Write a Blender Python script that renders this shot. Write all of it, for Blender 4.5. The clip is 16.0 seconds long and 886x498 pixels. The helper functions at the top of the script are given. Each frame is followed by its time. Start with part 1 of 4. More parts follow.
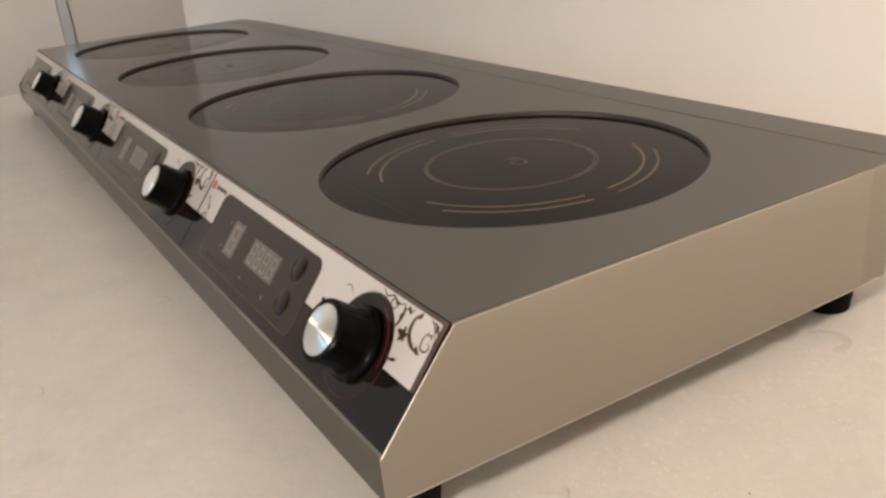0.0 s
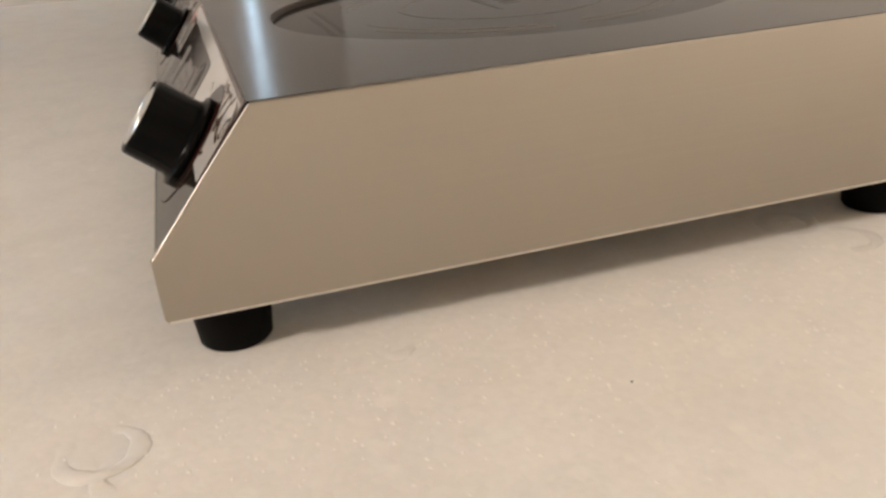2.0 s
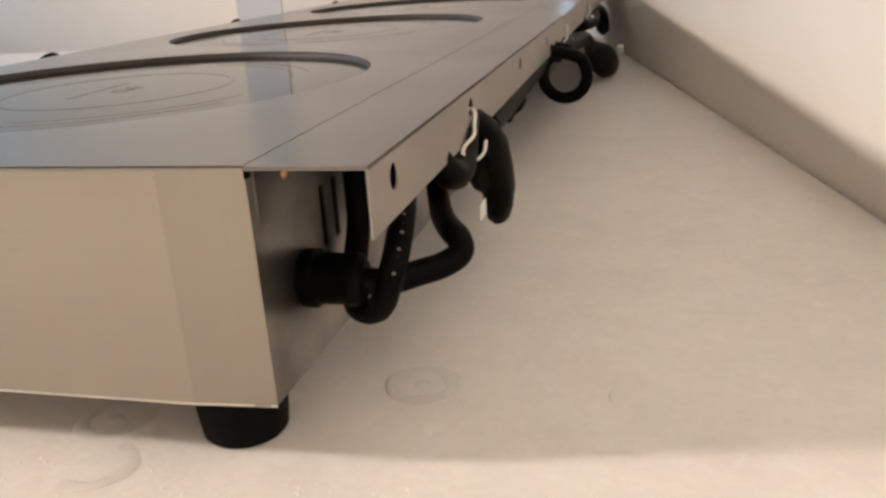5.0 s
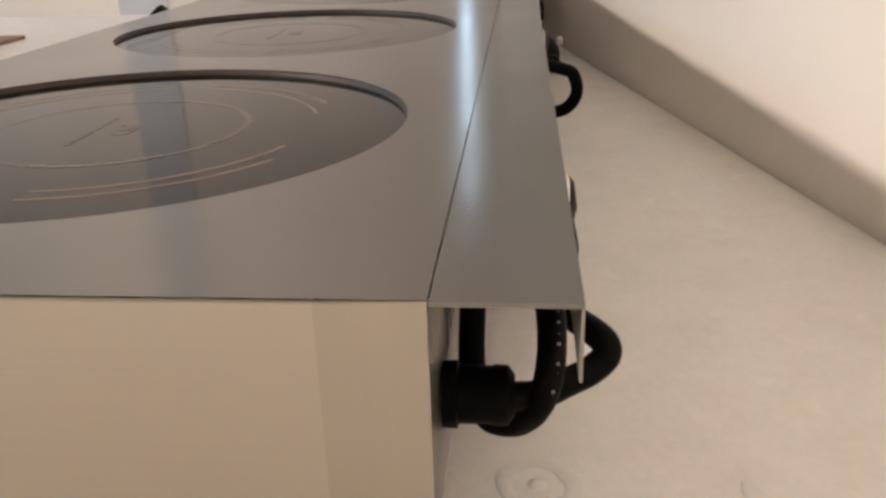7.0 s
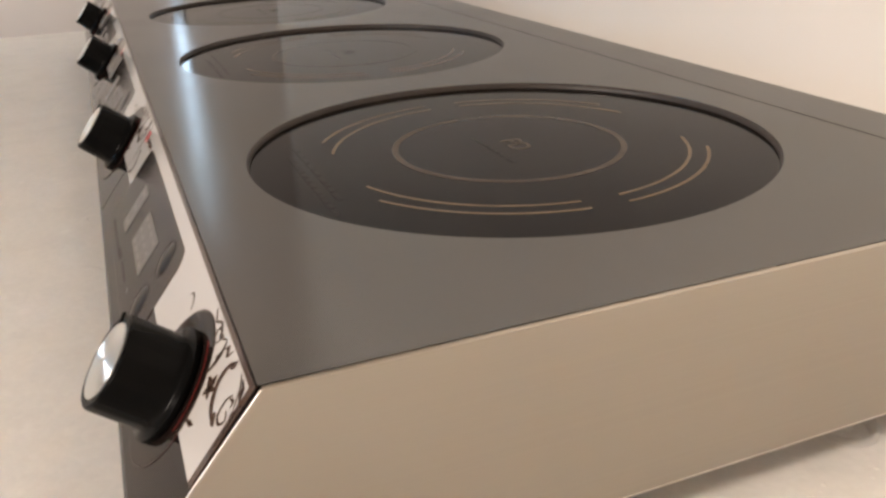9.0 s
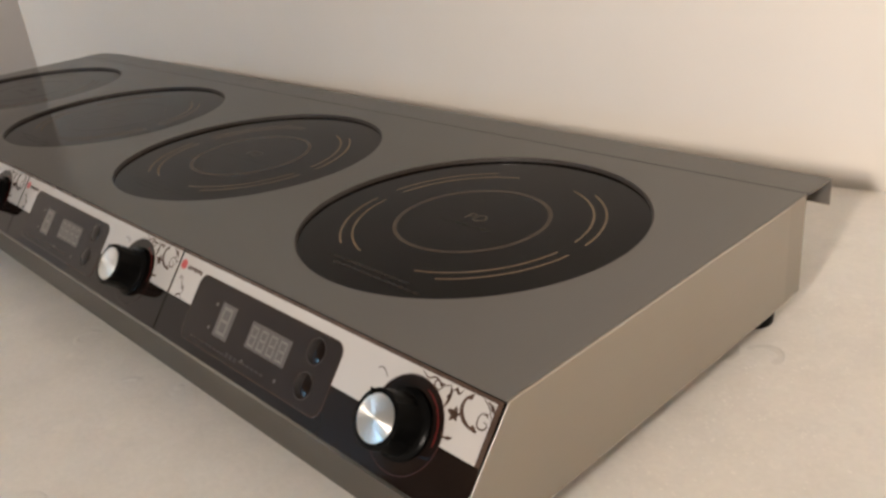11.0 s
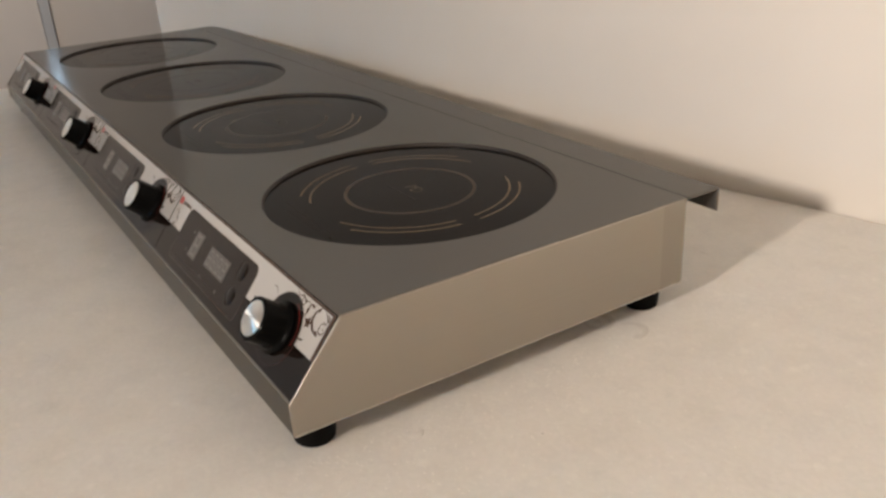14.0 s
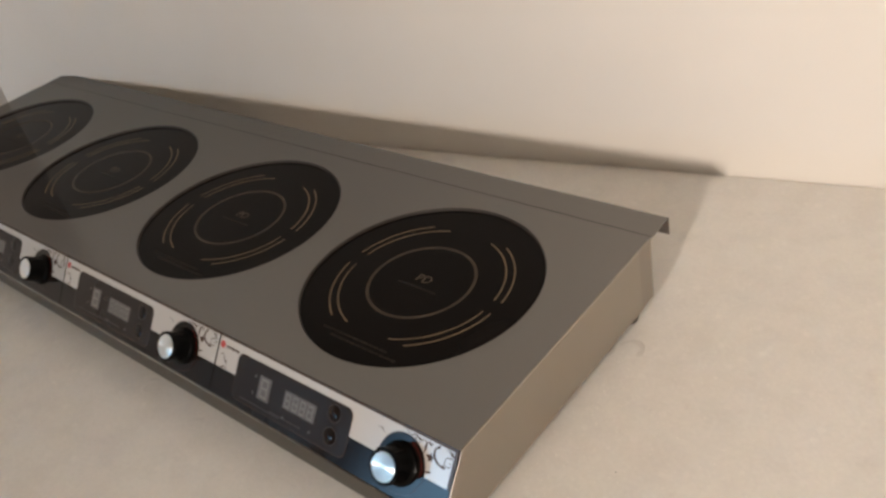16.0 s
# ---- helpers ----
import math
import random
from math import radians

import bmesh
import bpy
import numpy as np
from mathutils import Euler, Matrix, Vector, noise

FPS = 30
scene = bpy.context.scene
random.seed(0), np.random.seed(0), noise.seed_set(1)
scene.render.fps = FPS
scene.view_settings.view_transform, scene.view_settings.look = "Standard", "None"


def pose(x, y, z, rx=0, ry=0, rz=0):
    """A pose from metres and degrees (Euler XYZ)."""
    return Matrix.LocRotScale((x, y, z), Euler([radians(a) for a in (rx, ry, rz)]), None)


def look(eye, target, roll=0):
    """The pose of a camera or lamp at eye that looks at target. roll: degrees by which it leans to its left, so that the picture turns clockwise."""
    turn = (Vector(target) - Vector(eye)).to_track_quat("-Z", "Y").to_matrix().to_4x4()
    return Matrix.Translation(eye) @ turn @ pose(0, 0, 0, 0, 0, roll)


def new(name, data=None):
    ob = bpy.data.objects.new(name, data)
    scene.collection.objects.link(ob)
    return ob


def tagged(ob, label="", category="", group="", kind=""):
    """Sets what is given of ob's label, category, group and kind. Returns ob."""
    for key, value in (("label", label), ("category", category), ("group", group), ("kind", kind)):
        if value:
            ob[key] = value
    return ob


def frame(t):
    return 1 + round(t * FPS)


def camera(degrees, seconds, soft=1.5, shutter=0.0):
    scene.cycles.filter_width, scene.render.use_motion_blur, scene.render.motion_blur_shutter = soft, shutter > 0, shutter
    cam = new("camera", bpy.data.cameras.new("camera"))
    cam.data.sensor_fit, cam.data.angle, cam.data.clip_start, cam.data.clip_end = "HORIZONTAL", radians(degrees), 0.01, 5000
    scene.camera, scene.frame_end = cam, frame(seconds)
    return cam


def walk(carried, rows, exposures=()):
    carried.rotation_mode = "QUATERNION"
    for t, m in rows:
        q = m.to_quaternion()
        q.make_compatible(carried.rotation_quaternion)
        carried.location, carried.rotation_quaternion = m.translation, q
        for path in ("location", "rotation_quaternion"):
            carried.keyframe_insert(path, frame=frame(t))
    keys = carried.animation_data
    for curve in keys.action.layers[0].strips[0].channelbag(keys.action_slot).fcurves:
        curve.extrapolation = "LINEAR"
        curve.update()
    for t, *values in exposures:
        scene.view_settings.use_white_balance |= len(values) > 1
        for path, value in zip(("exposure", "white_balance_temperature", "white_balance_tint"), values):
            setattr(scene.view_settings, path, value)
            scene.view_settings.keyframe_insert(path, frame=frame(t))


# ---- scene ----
cam = camera(55.6, 16.0, 2.8)
PATH = [
    (0, (0.2703, -0.1563, 0.2596), (-0.5322, 0.3037, -0.1202), -5.31),
    (0.5, (0.3164, -0.1441, 0.2797), (-0.5162, 0.2791, -0.0778), -4.74),
    (1, (0.3600, -0.1107, 0.2570), (-0.4996, 0.2453, -0.1097), -3.25),
    (1.5, (0.3442, -0.0571, 0.2013), (-0.5307, 0.2416, -0.1799), -3.06),
    (2, (0.2844, -0.0156, 0.1617), (-0.5962, 0.2305, -0.2432), -4.49),
    (2.2, (0.2641, -0.0040, 0.1604), (-0.6240, 0.2266, -0.2372), -4.68),
    (2.5, (0.2453, 0.0106, 0.1692), (-0.6471, 0.2232, -0.2287), -4.23),
    (2.8, (0.2303, 0.0675, 0.1771), (-0.6788, 0.2126, -0.2134), -5.07),
    (3, (0.2246, 0.1193, 0.1764), (-0.6941, 0.2052, -0.2091), -5.96),
    (3.2, (0.2210, 0.1650, 0.1807), (-0.7006, 0.2165, -0.2040), -5.50),
    (3.5, (0.2240, 0.2193, 0.1952), (-0.6996, 0.2162, -0.1882), -4.62),
    (3.8, (0.2150, 0.2933, 0.1790), (-0.7060, 0.2120, -0.2019), -4.60),
    (4, (0.2053, 0.3211, 0.1615), (-0.7128, 0.2162, -0.2208), -4.28),
    (4.2, (0.1948, 0.3486, 0.1540), (-0.7211, 0.2229, -0.2273), -4.42),
    (4.5, (0.1900, 0.3807, 0.1505), (-0.7245, 0.2159, -0.2190), -4.40),
    (4.8, (0.2039, 0.4165, 0.1434), (-0.7100, 0.1975, -0.1986), -3.93),
    (5, (0.2031, 0.4241, 0.1481), (-0.7100, 0.1824, -0.1802), -3.83),
    (5.2, (0.2000, 0.4315, 0.1486), (-0.7136, 0.1759, -0.1676), -3.94),
    (7.3, (0.1729, 0.2912, 0.1848), (-0.7486, 0.2721, -0.2031), -0.56),
    (7.5, (0.1858, 0.2555, 0.1852), (-0.7357, 0.2967, -0.2009), 0.11),
    (8, (0.2039, 0.1664, 0.2098), (-0.7093, 0.3233, -0.1664), -0.77),
    (8.5, (0.1943, 0.0724, 0.2140), (-0.6983, 0.3028, -0.1736), -2.29),
    (8.7, (0.1896, 0.0323, 0.2142), (-0.6903, 0.3019, -0.1770), -2.25),
    (10.8, (0.2265, -0.2191, 0.2974), (-0.4584, 0.3833, -0.1125), -5.24),
    (11, (0.2314, -0.2357, 0.3279), (-0.4507, 0.3701, -0.0818), -6.17),
    (11.5, (0.2384, -0.2717, 0.3805), (-0.4386, 0.3363, -0.0343), -5.84),
    (12, (0.2526, -0.3013, 0.4354), (-0.4062, 0.3226, 0.0150), -5.33),
    (12.5, (0.2786, -0.3291, 0.5015), (-0.3660, 0.2963, 0.0617), -5.02),
    (13, (0.3511, -0.2845, 0.4700), (-0.3435, 0.2774, 0.0207), -4.05),
    (13.5, (0.4255, -0.2249, 0.4008), (-0.3341, 0.2662, -0.0255), -3.36),
    (14, (0.4323, -0.1868, 0.3471), (-0.3452, 0.2925, -0.0600), -3.44),
    (14.5, (0.4160, -0.1892, 0.3713), (-0.3360, 0.3103, -0.0590), -5.57),
    (15, (0.3933, -0.2421, 0.4932), (-0.2972, 0.2620, -0.0257), -10.02),
    (15.5, (0.3656, -0.2802, 0.5668), (-0.2768, 0.2434, 0.0072), -14.42),
    (16, (0.3471, -0.2967, 0.6045), (-0.2517, 0.2689, 0.0375), -13.27),
]
walk(cam, [(t, look(eye, target, roll)) for t, eye, target, roll in PATH], [(0, 0.16, 6540, 7), (1, 0.06, 6520, 7), (2, 0.07, 6590, 7), (2.5, 0.21, 6600, 9), (3.0, 0.38, 6630, 9), (4, 0.48, 6540, 9), (5.2, 0.39, 6480, 9), (7.3, 0.44, 6540, 9), (8.5, 0.46, 6500, 9), (10.8, 0.07, 6490, 7), (12.5, -0.12, 6500, 7), (14, -0.16, 6490, 7), (16, -0.16, 6490, 7)])

# ---- world and light ----
world = bpy.data.worlds.new("world")
scene.world = world
world.use_nodes = True
wn = world.node_tree
sky = wn.nodes.new("ShaderNodeTexSky")
sky.sky_type, sky.sun_disc = "NISHITA", False
sky.sun_elevation, sky.sun_rotation = radians(35), radians(200)
wn.links.new(sky.outputs[0], wn.nodes["Background"].inputs[0])
wn.nodes["Background"].inputs[1].default_value = 0.06


def area(name, eye, target, sx, sy, watts, color, spread=180):
    data = bpy.data.lights.new(name, "AREA")
    data.shape, data.size, data.size_y, data.energy, data.color = "RECTANGLE", sx, sy, watts, color
    data.spread = radians(spread)
    ob = new(name, data)
    ob.matrix_world = look(eye, target)
    return ob


LAMP_EYE = (0.565, -2.35, 1.05)
area("window_light", LAMP_EYE, (1.28, 0.14, 0.87), 0.21, 0.19, 42, (1.0, 0.862, 0.762), 105)
# Added fill lamp without a source of its own, brightens the left wall.
area("left_wall_fill", (0.95, -2.3, 1.05), (-2.2, -0.45, 1.05), 0.9, 0.8, 14.0, (1.0, 0.86, 0.75), 58)

# ---- sizes of the cooker ----
H, YE, YF, LEN = 0.0976, 0.3149, 0.3514, 1.2496
YB, ZB, ZC = -0.0400, 0.0470, 0.0223
PITCH, X0, YC, RAD = 0.30, 0.1771, 0.1584, 0.1289
TRAY_Z, LIP = 0.0977, 0.0205
STRIP = LEN / 4


# ---- materials ----
def nodes_of(name):
    m = bpy.data.materials.new(name)
    m.use_nodes = True
    return m, m.node_tree, m.node_tree.nodes["Principled BSDF"]


def noise_ramp(nt, scale, stretch, low, high, detail=6.0, seed=0.0):
    """Noise in object space, stretched by axis, mapped onto two colours."""
    tc, mp, nz, rp = (nt.nodes.new("ShaderNode" + k) for k in ("TexCoord", "Mapping", "TexNoise", "ValToRGB"))
    mp.inputs["Scale"].default_value = stretch
    mp.inputs["Location"].default_value = (seed, seed * 1.7, 0)
    nz.inputs["Scale"].default_value, nz.inputs["Detail"].default_value = scale, detail
    nt.links.new(tc.outputs["Object"], mp.inputs[0])
    nt.links.new(mp.outputs[0], nz.inputs["Vector"])
    nt.links.new(nz.outputs["Fac"], rp.inputs[0])
    rp.color_ramp.elements[0].position, rp.color_ramp.elements[1].position = 0.3, 0.7
    rp.color_ramp.elements[0].color, rp.color_ramp.elements[1].color = (*low, 1), (*high, 1)
    return nz.outputs["Fac"], rp.outputs[0]


def bump(nt, bsdf, height, strength, distance):
    b = nt.nodes.new("ShaderNodeBump")
    b.inputs["Strength"].default_value, b.inputs["Distance"].default_value = strength, distance
    nt.links.new(height, b.inputs["Height"])
    nt.links.new(b.outputs[0], bsdf.inputs["Normal"])
    return b


def plain(name, color, rough, metal=0.0, vary=0.12, scale=40.0, bumpy=0.0, coat=0.0):
    m, nt, b = nodes_of(name)
    lo = [c * (1 - vary) for c in color]
    hi = [min(1, c * (1 + vary)) for c in color]
    fac, col = noise_ramp(nt, scale, (1, 1, 1), lo, hi)
    nt.links.new(col, b.inputs["Base Color"])
    b.inputs["Roughness"].default_value, b.inputs["Metallic"].default_value = rough, metal
    b.inputs["Coat Weight"].default_value = coat
    if bumpy:
        bump(nt, b, fac, bumpy, 0.001)
    return m


def brushed(name, color, rough, stretch, strength):
    """Brushed stainless steel: fine grain along one axis, faint smudges."""
    m, nt, b = nodes_of(name)
    b.inputs["Metallic"].default_value = 1.0
    fac, col = noise_ramp(nt, 1.0, stretch, [c * 0.985 for c in color], [c * 1.015 for c in color], 4.0)
    nt.links.new(col, b.inputs["Base Color"])
    smudge, _ = noise_ramp(nt, 9.0, (1, 1, 1), (0, 0, 0), (1, 1, 1), 5.0, 3.0)
    mr = nt.nodes.new("ShaderNodeMapRange")
    mr.inputs["From Min"].default_value, mr.inputs["From Max"].default_value = 0.3, 0.75
    mr.inputs["To Min"].default_value, mr.inputs["To Max"].default_value = rough * 0.82, rough * 1.25
    nt.links.new(smudge, mr.inputs[0])
    nt.links.new(mr.outputs[0], b.inputs["Roughness"])
    bump(nt, b, fac, strength, 0.0004)
    return m


# One stainless steel in two tones, dark top and light sides, as light falls.
STEEL = brushed("brushed_steel_shaded", (0.208, 0.201, 0.190), 0.18, (4, 1600, 1600), 0.004)
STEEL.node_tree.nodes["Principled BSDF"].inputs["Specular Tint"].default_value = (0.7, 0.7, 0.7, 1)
STEEL_SIDE = brushed("brushed_steel_lit", (0.40, 0.368, 0.32), 0.33, (1600, 3, 1600), 0.008)
# The side steel again, darkened for the shade on the bent rear strip.
STEEL_FLANGE = brushed("cross_brushed_steel_shaded", (0.365, 0.335, 0.29), 0.36, (1600, 1600, 4), 0.012)
STEEL_BACK = plain("mottled_galvanised_steel", (0.27, 0.255, 0.235), 0.36, 1.0, 0.55, 22.0)
# Lighter copy of the shelf's steel, standing in for light on the lip.
STEEL_LIP = brushed("brushed_steel_lit_lip", (0.46, 0.43, 0.40), 0.42, (4, 1600, 1600), 0.004)
# Highlights of the bent edges, put in as brighter steel.
EDGE_LOW = plain("edge_highlight_steel", (0.82, 0.79, 0.73), 0.35, 1.0, 0.1, 300)
EDGE = plain("slope_highlight_steel", (0.56, 0.53, 0.48), 0.42, 1.0, 0.05)
GLASS = plain("black_ceramic_glass", (0.0042, 0.0027, 0.0022), 0.08, 0.0, 0.2, 12)
GLASS.node_tree.nodes["Principled BSDF"].inputs["IOR"].default_value = 1.15
PRINT = plain("grey_glass_print", (0.165, 0.122, 0.079), 0.12, 0.0, 0.15, 60)
RING_PRINT = plain("dull_ring_print", (0.068, 0.053, 0.040), 0.12, 0.0, 0.15, 60)
PRINT_DIM = plain("faint_glass_print", (0.021, 0.017, 0.014), 0.12, 0.0, 0.2, 60)
LETTER_PRINT = plain("pale_letter_print", (0.090, 0.072, 0.054), 0.12, 0.0, 0.15, 60)
for ink in (PRINT, RING_PRINT, LETTER_PRINT, PRINT_DIM):
    ink.node_tree.nodes["Principled BSDF"].inputs["IOR"].default_value = 1.15
GASKET = plain("black_silicone", (0.030, 0.021, 0.016), 0.55, 0.0, 0.2, 80)
ACRYLIC = plain("glossy_black_acrylic", (0.011, 0.0072, 0.006), 0.06, 0.0, 0.15, 20)
ACRYLIC.node_tree.nodes["Principled BSDF"].inputs["IOR"].default_value = 1.27
LABEL = plain("white_panel_print", (0.51, 0.487, 0.465), 0.10, 0.0, 0.03, 15)
SMOKED = plain("smoked_display_window", (0.021, 0.0148, 0.0125), 0.16, 0.0, 0.12, 30)
SMOKED.node_tree.nodes["Principled BSDF"].inputs["IOR"].default_value = 1.27
DISPLAY = plain("unlit_display_grey", (0.095, 0.085, 0.078), 0.30, 0.0, 0.1, 200)
SEGMENT = plain("unlit_segment", (0.20, 0.183, 0.17), 0.35, 0.0, 0.05, 60)
ORNAMENT = plain("brown_ornament_print", (0.075, 0.045, 0.032), 0.25, 0.0, 0.25, 90)
RED = plain("red_print", (0.40, 0.035, 0.03), 0.3, 0.0, 0.1, 60)
KNOB_BLACK = plain("black_knob_plastic", (0.004, 0.004, 0.004), 0.24, 0.0, 0.2, 90)
RUBBER = plain("black_rubber", (0.004, 0.0037, 0.0035), 0.6, 0.0, 0.25, 70, 0.08)
CORD = plain("black_cord_sheath", (0.0018, 0.0017, 0.0017), 0.45, 0.0, 0.2, 60, 0.04)
for dull in (RUBBER, CORD, KNOB_BLACK):
    dull.node_tree.nodes["Principled BSDF"].inputs["Specular IOR Level"].default_value = 0.05
CORD_PRINT = plain("white_cord_print", (0.13, 0.127, 0.12), 0.5)
NYLON = plain("white_nylon", (0.78, 0.76, 0.72), 0.4)
BRASS = plain("brass_screw", (0.40, 0.24, 0.14), 0.4, 1.0)
# Black that stands in for shade inside the slots and the end seam.
DARK = plain("unlit_inside_black", (0.006, 0.006, 0.006), 0.8)
CARD = plain("brown_cardboard", (0.30, 0.19, 0.13), 0.85, 0.0, 0.15, 60, 0.1)


def spun_metal():
    """Knob cap turned on a lathe: grain runs round the centre."""
    m, nt, b = nodes_of("spun_aluminium")
    b.inputs["Metallic"].default_value, b.inputs["Roughness"].default_value = 1.0, 0.34
    b.inputs["Base Color"].default_value = (0.86, 0.86, 0.84, 1)
    b.inputs["Anisotropic"].default_value = 0.97
    b.inputs["Anisotropic Rotation"].default_value = 0.25
    tg = nt.nodes.new("ShaderNodeTangent")
    tg.direction_type, tg.axis = "RADIAL", "Z"
    nt.links.new(tg.outputs[0], b.inputs["Tangent"])
    return m


CAP = spun_metal()


def foam(name, dark, light):
    """Expanded polystyrene: fused beads of slightly different white, pale flecks, faint stains."""
    m, nt, b = nodes_of(name)
    b.inputs["Roughness"].default_value = 0.75
    b.inputs["Subsurface Weight"].default_value, b.inputs["Subsurface Scale"].default_value = 0.5, 0.004
    b.inputs["Subsurface Radius"].default_value = (1.0, 0.85, 0.7)
    _, base = noise_ramp(nt, 7.0, (1, 1, 1), dark, light, 8.0, 2.0)
    tc = nt.nodes.new("ShaderNodeTexCoord")

    def texture(kind, scale):
        n = nt.nodes.new("ShaderNodeTex" + kind)
        n.inputs["Scale"].default_value = scale
        nt.links.new(tc.outputs["Object"], n.inputs["Vector"])
        return n

    def ranged(socket, lo, hi, a, c):
        r = nt.nodes.new("ShaderNodeMapRange")
        r.interpolation_type = "SMOOTHSTEP"
        for key, val in (("From Min", lo), ("From Max", hi), ("To Min", a), ("To Max", c)):
            r.inputs[key].default_value = val
        nt.links.new(socket, r.inputs[0])
        return r.outputs[0]

    def math_node(op, p, q):
        n = nt.nodes.new("ShaderNodeMath")
        n.operation = op
        for k, s in enumerate((p, q)):
            if isinstance(s, float):
                n.inputs[k].default_value = s
            else:
                nt.links.new(s, n.inputs[k])
        return n.outputs[0]

    beads, flecks, stains, fine = texture("Voronoi", 270.0), texture("Voronoi", 42.0), texture("Noise", 26.0), texture("Noise", 260.0)
    stains.inputs["Detail"].default_value = 5.0
    sep = nt.nodes.new("ShaderNodeSeparateColor")
    nt.links.new(beads.outputs["Color"], sep.inputs[0])
    tone = math_node("MULTIPLY", ranged(sep.outputs[0], 0.0, 1.0, 0.985, 1.015), ranged(stains.outputs["Fac"], 0.25, 0.60, 0.955, 1.008))
    tone = math_node("MULTIPLY", tone, ranged(fine.outputs["Fac"], 0.3, 0.7, 0.988, 1.01))
    scuffs = texture("Noise", 15.0)
    scuffs.inputs["Detail"].default_value = 7.0
    scuffs.inputs["Roughness"].default_value = 0.68
    tone = math_node("MULTIPLY", tone, ranged(scuffs.outputs["Fac"], 0.57, 0.74, 1.0, 0.93))
    fleck = ranged(flecks.outputs["Distance"], 0.10, 0.22, 1.0, 0.0)
    tone = math_node("ADD", tone, math_node("MULTIPLY", fleck, 0.04))
    mul = nt.nodes.new("ShaderNodeVectorMath")
    mul.operation = "SCALE"
    nt.links.new(base, mul.inputs[0])
    nt.links.new(tone, mul.inputs["Scale"])
    nt.links.new(mul.outputs[0], b.inputs["Base Color"])
    high = math_node("ADD", math_node("MULTIPLY", beads.outputs["Distance"], -1.0), math_node("MULTIPLY", fine.outputs["Fac"], 1.6))
    high = math_node("ADD", high, math_node("MULTIPLY", fleck, 0.7))
    bump(nt, b, high, 0.085, 0.0007)
    return m


FOAM = foam("white_polystyrene", (0.785, 0.757, 0.715), (0.812, 0.784, 0.742))
# Greyer foam for pin rings: stain, plus the shade of troughs left uncut.
FOAM_MARK = foam("stained_shaded_polystyrene", (0.72, 0.69, 0.645), (0.785, 0.755, 0.71))
CRUMB = plain("white_foam_crumb", (0.86, 0.83, 0.78), 0.7, 0.0, 0.06, 200)
PLASTER = plain("cream_wall_paint", (0.80, 0.755, 0.70), 0.8, 0.0, 0.04, 3.0, 0.04)
GREY_WALL = plain("grey_wall_paint", (0.70, 0.665, 0.64), 0.85, 0.0, 0.05, 3.0, 0.04)
PANEL_GREY = plain("blue_grey_paint", (0.52, 0.545, 0.585), 0.6, 0.0, 0.05, 6.0)
# Tan tone chosen for the unseen front wall, to lower bounced light.
TAN_WALL = plain("dimmed_unseen_wall_paint", (0.36, 0.31, 0.26), 0.85, 0.0, 0.05, 3.0, 0.04)
# The ceiling stays out of view; its dark tone takes down ambient light.
CEIL = plain("dimmed_unseen_ceiling", (0.34, 0.315, 0.28), 0.85, 0.0, 0.03, 3.0)
LOWER = plain("brown_floor_boards", (0.25, 0.17, 0.12), 0.6, 0.0, 0.25, 6.0)


def glow(name, color, strength):
    m = bpy.data.materials.new(name)
    m.use_nodes = True
    nt = m.node_tree
    nt.nodes.clear()
    e, o = nt.nodes.new("ShaderNodeEmission"), nt.nodes.new("ShaderNodeOutputMaterial")
    e.inputs[0].default_value, e.inputs[1].default_value = (*color, 1), strength
    nt.links.new(e.outputs[0], o.inputs[0])
    return m


SKY_GLOW = glow("daylight_outside", (0.62, 0.80, 1.0), 5.0)
SKY_BLUE = glow("blue_sky_outside", (0.34, 0.66, 1.0), 6.0)


def fading(m, x0, x1, low, high):
    """Lets a glow rise from low to high along x, as the sky does towards the sun."""
    nt = m.node_tree
    tc, sp, mr = (nt.nodes.new("ShaderNode" + k) for k in ("TexCoord", "SeparateXYZ", "MapRange"))
    for key, val in (("From Min", x0), ("From Max", x1), ("To Min", low), ("To Max", high)):
        mr.inputs[key].default_value = val
    mr.interpolation_type = "SMOOTHSTEP"
    nt.links.new(tc.outputs["Object"], sp.inputs[0])
    nt.links.new(sp.outputs[0], mr.inputs[0])
    nt.links.new(mr.outputs[0], nt.nodes["Emission"].inputs[1])


fading(SKY_BLUE, -2.45, -1.6, 0.3, 15.0)
BULB = glow("warm_bulb", (1.0, 0.62, 0.32), 9.0)


# ---- building helpers ----
def mesh_ob(name, bm, mat, smooth=None):
    bmesh.ops.recalc_face_normals(bm, faces=bm.faces[:])
    me = bpy.data.meshes.new(name)
    if smooth is not None:
        for f in bm.faces:
            f.smooth = True
        for e in bm.edges:
            if len(e.link_faces) == 2 and e.calc_face_angle(0) > radians(smooth):
                e.smooth = False
    bm.to_mesh(me)
    bm.free()
    me.materials.append(mat)
    return new(name, me)


def part(name, bm, mat, parent, label="", smooth=None, m=None):
    ob = mesh_ob(name, bm, mat, smooth)
    ob.parent = parent
    if m is not None:
        ob.matrix_local = m
    return tagged(ob, label) if label else ob


def structure(name, bm, mat, label, category, smooth=None):
    return tagged(mesh_ob(name, bm, mat, smooth), label, category, kind="structure")


def box(lo, hi, bevel=0.0, seg=2, bm=None):
    bm = bm or bmesh.new()
    got = bmesh.ops.create_cube(bm, size=1.0)["verts"]
    for v in got:
        v.co = Vector([lo[i] + (v.co[i] + 0.5) * (hi[i] - lo[i]) for i in range(3)])
    if bevel:
        edges = {e for v in got for e in v.link_edges}
        bmesh.ops.bevel(bm, geom=list(edges), offset=bevel, segments=seg, affect="EDGES", profile=0.5)
    return bm


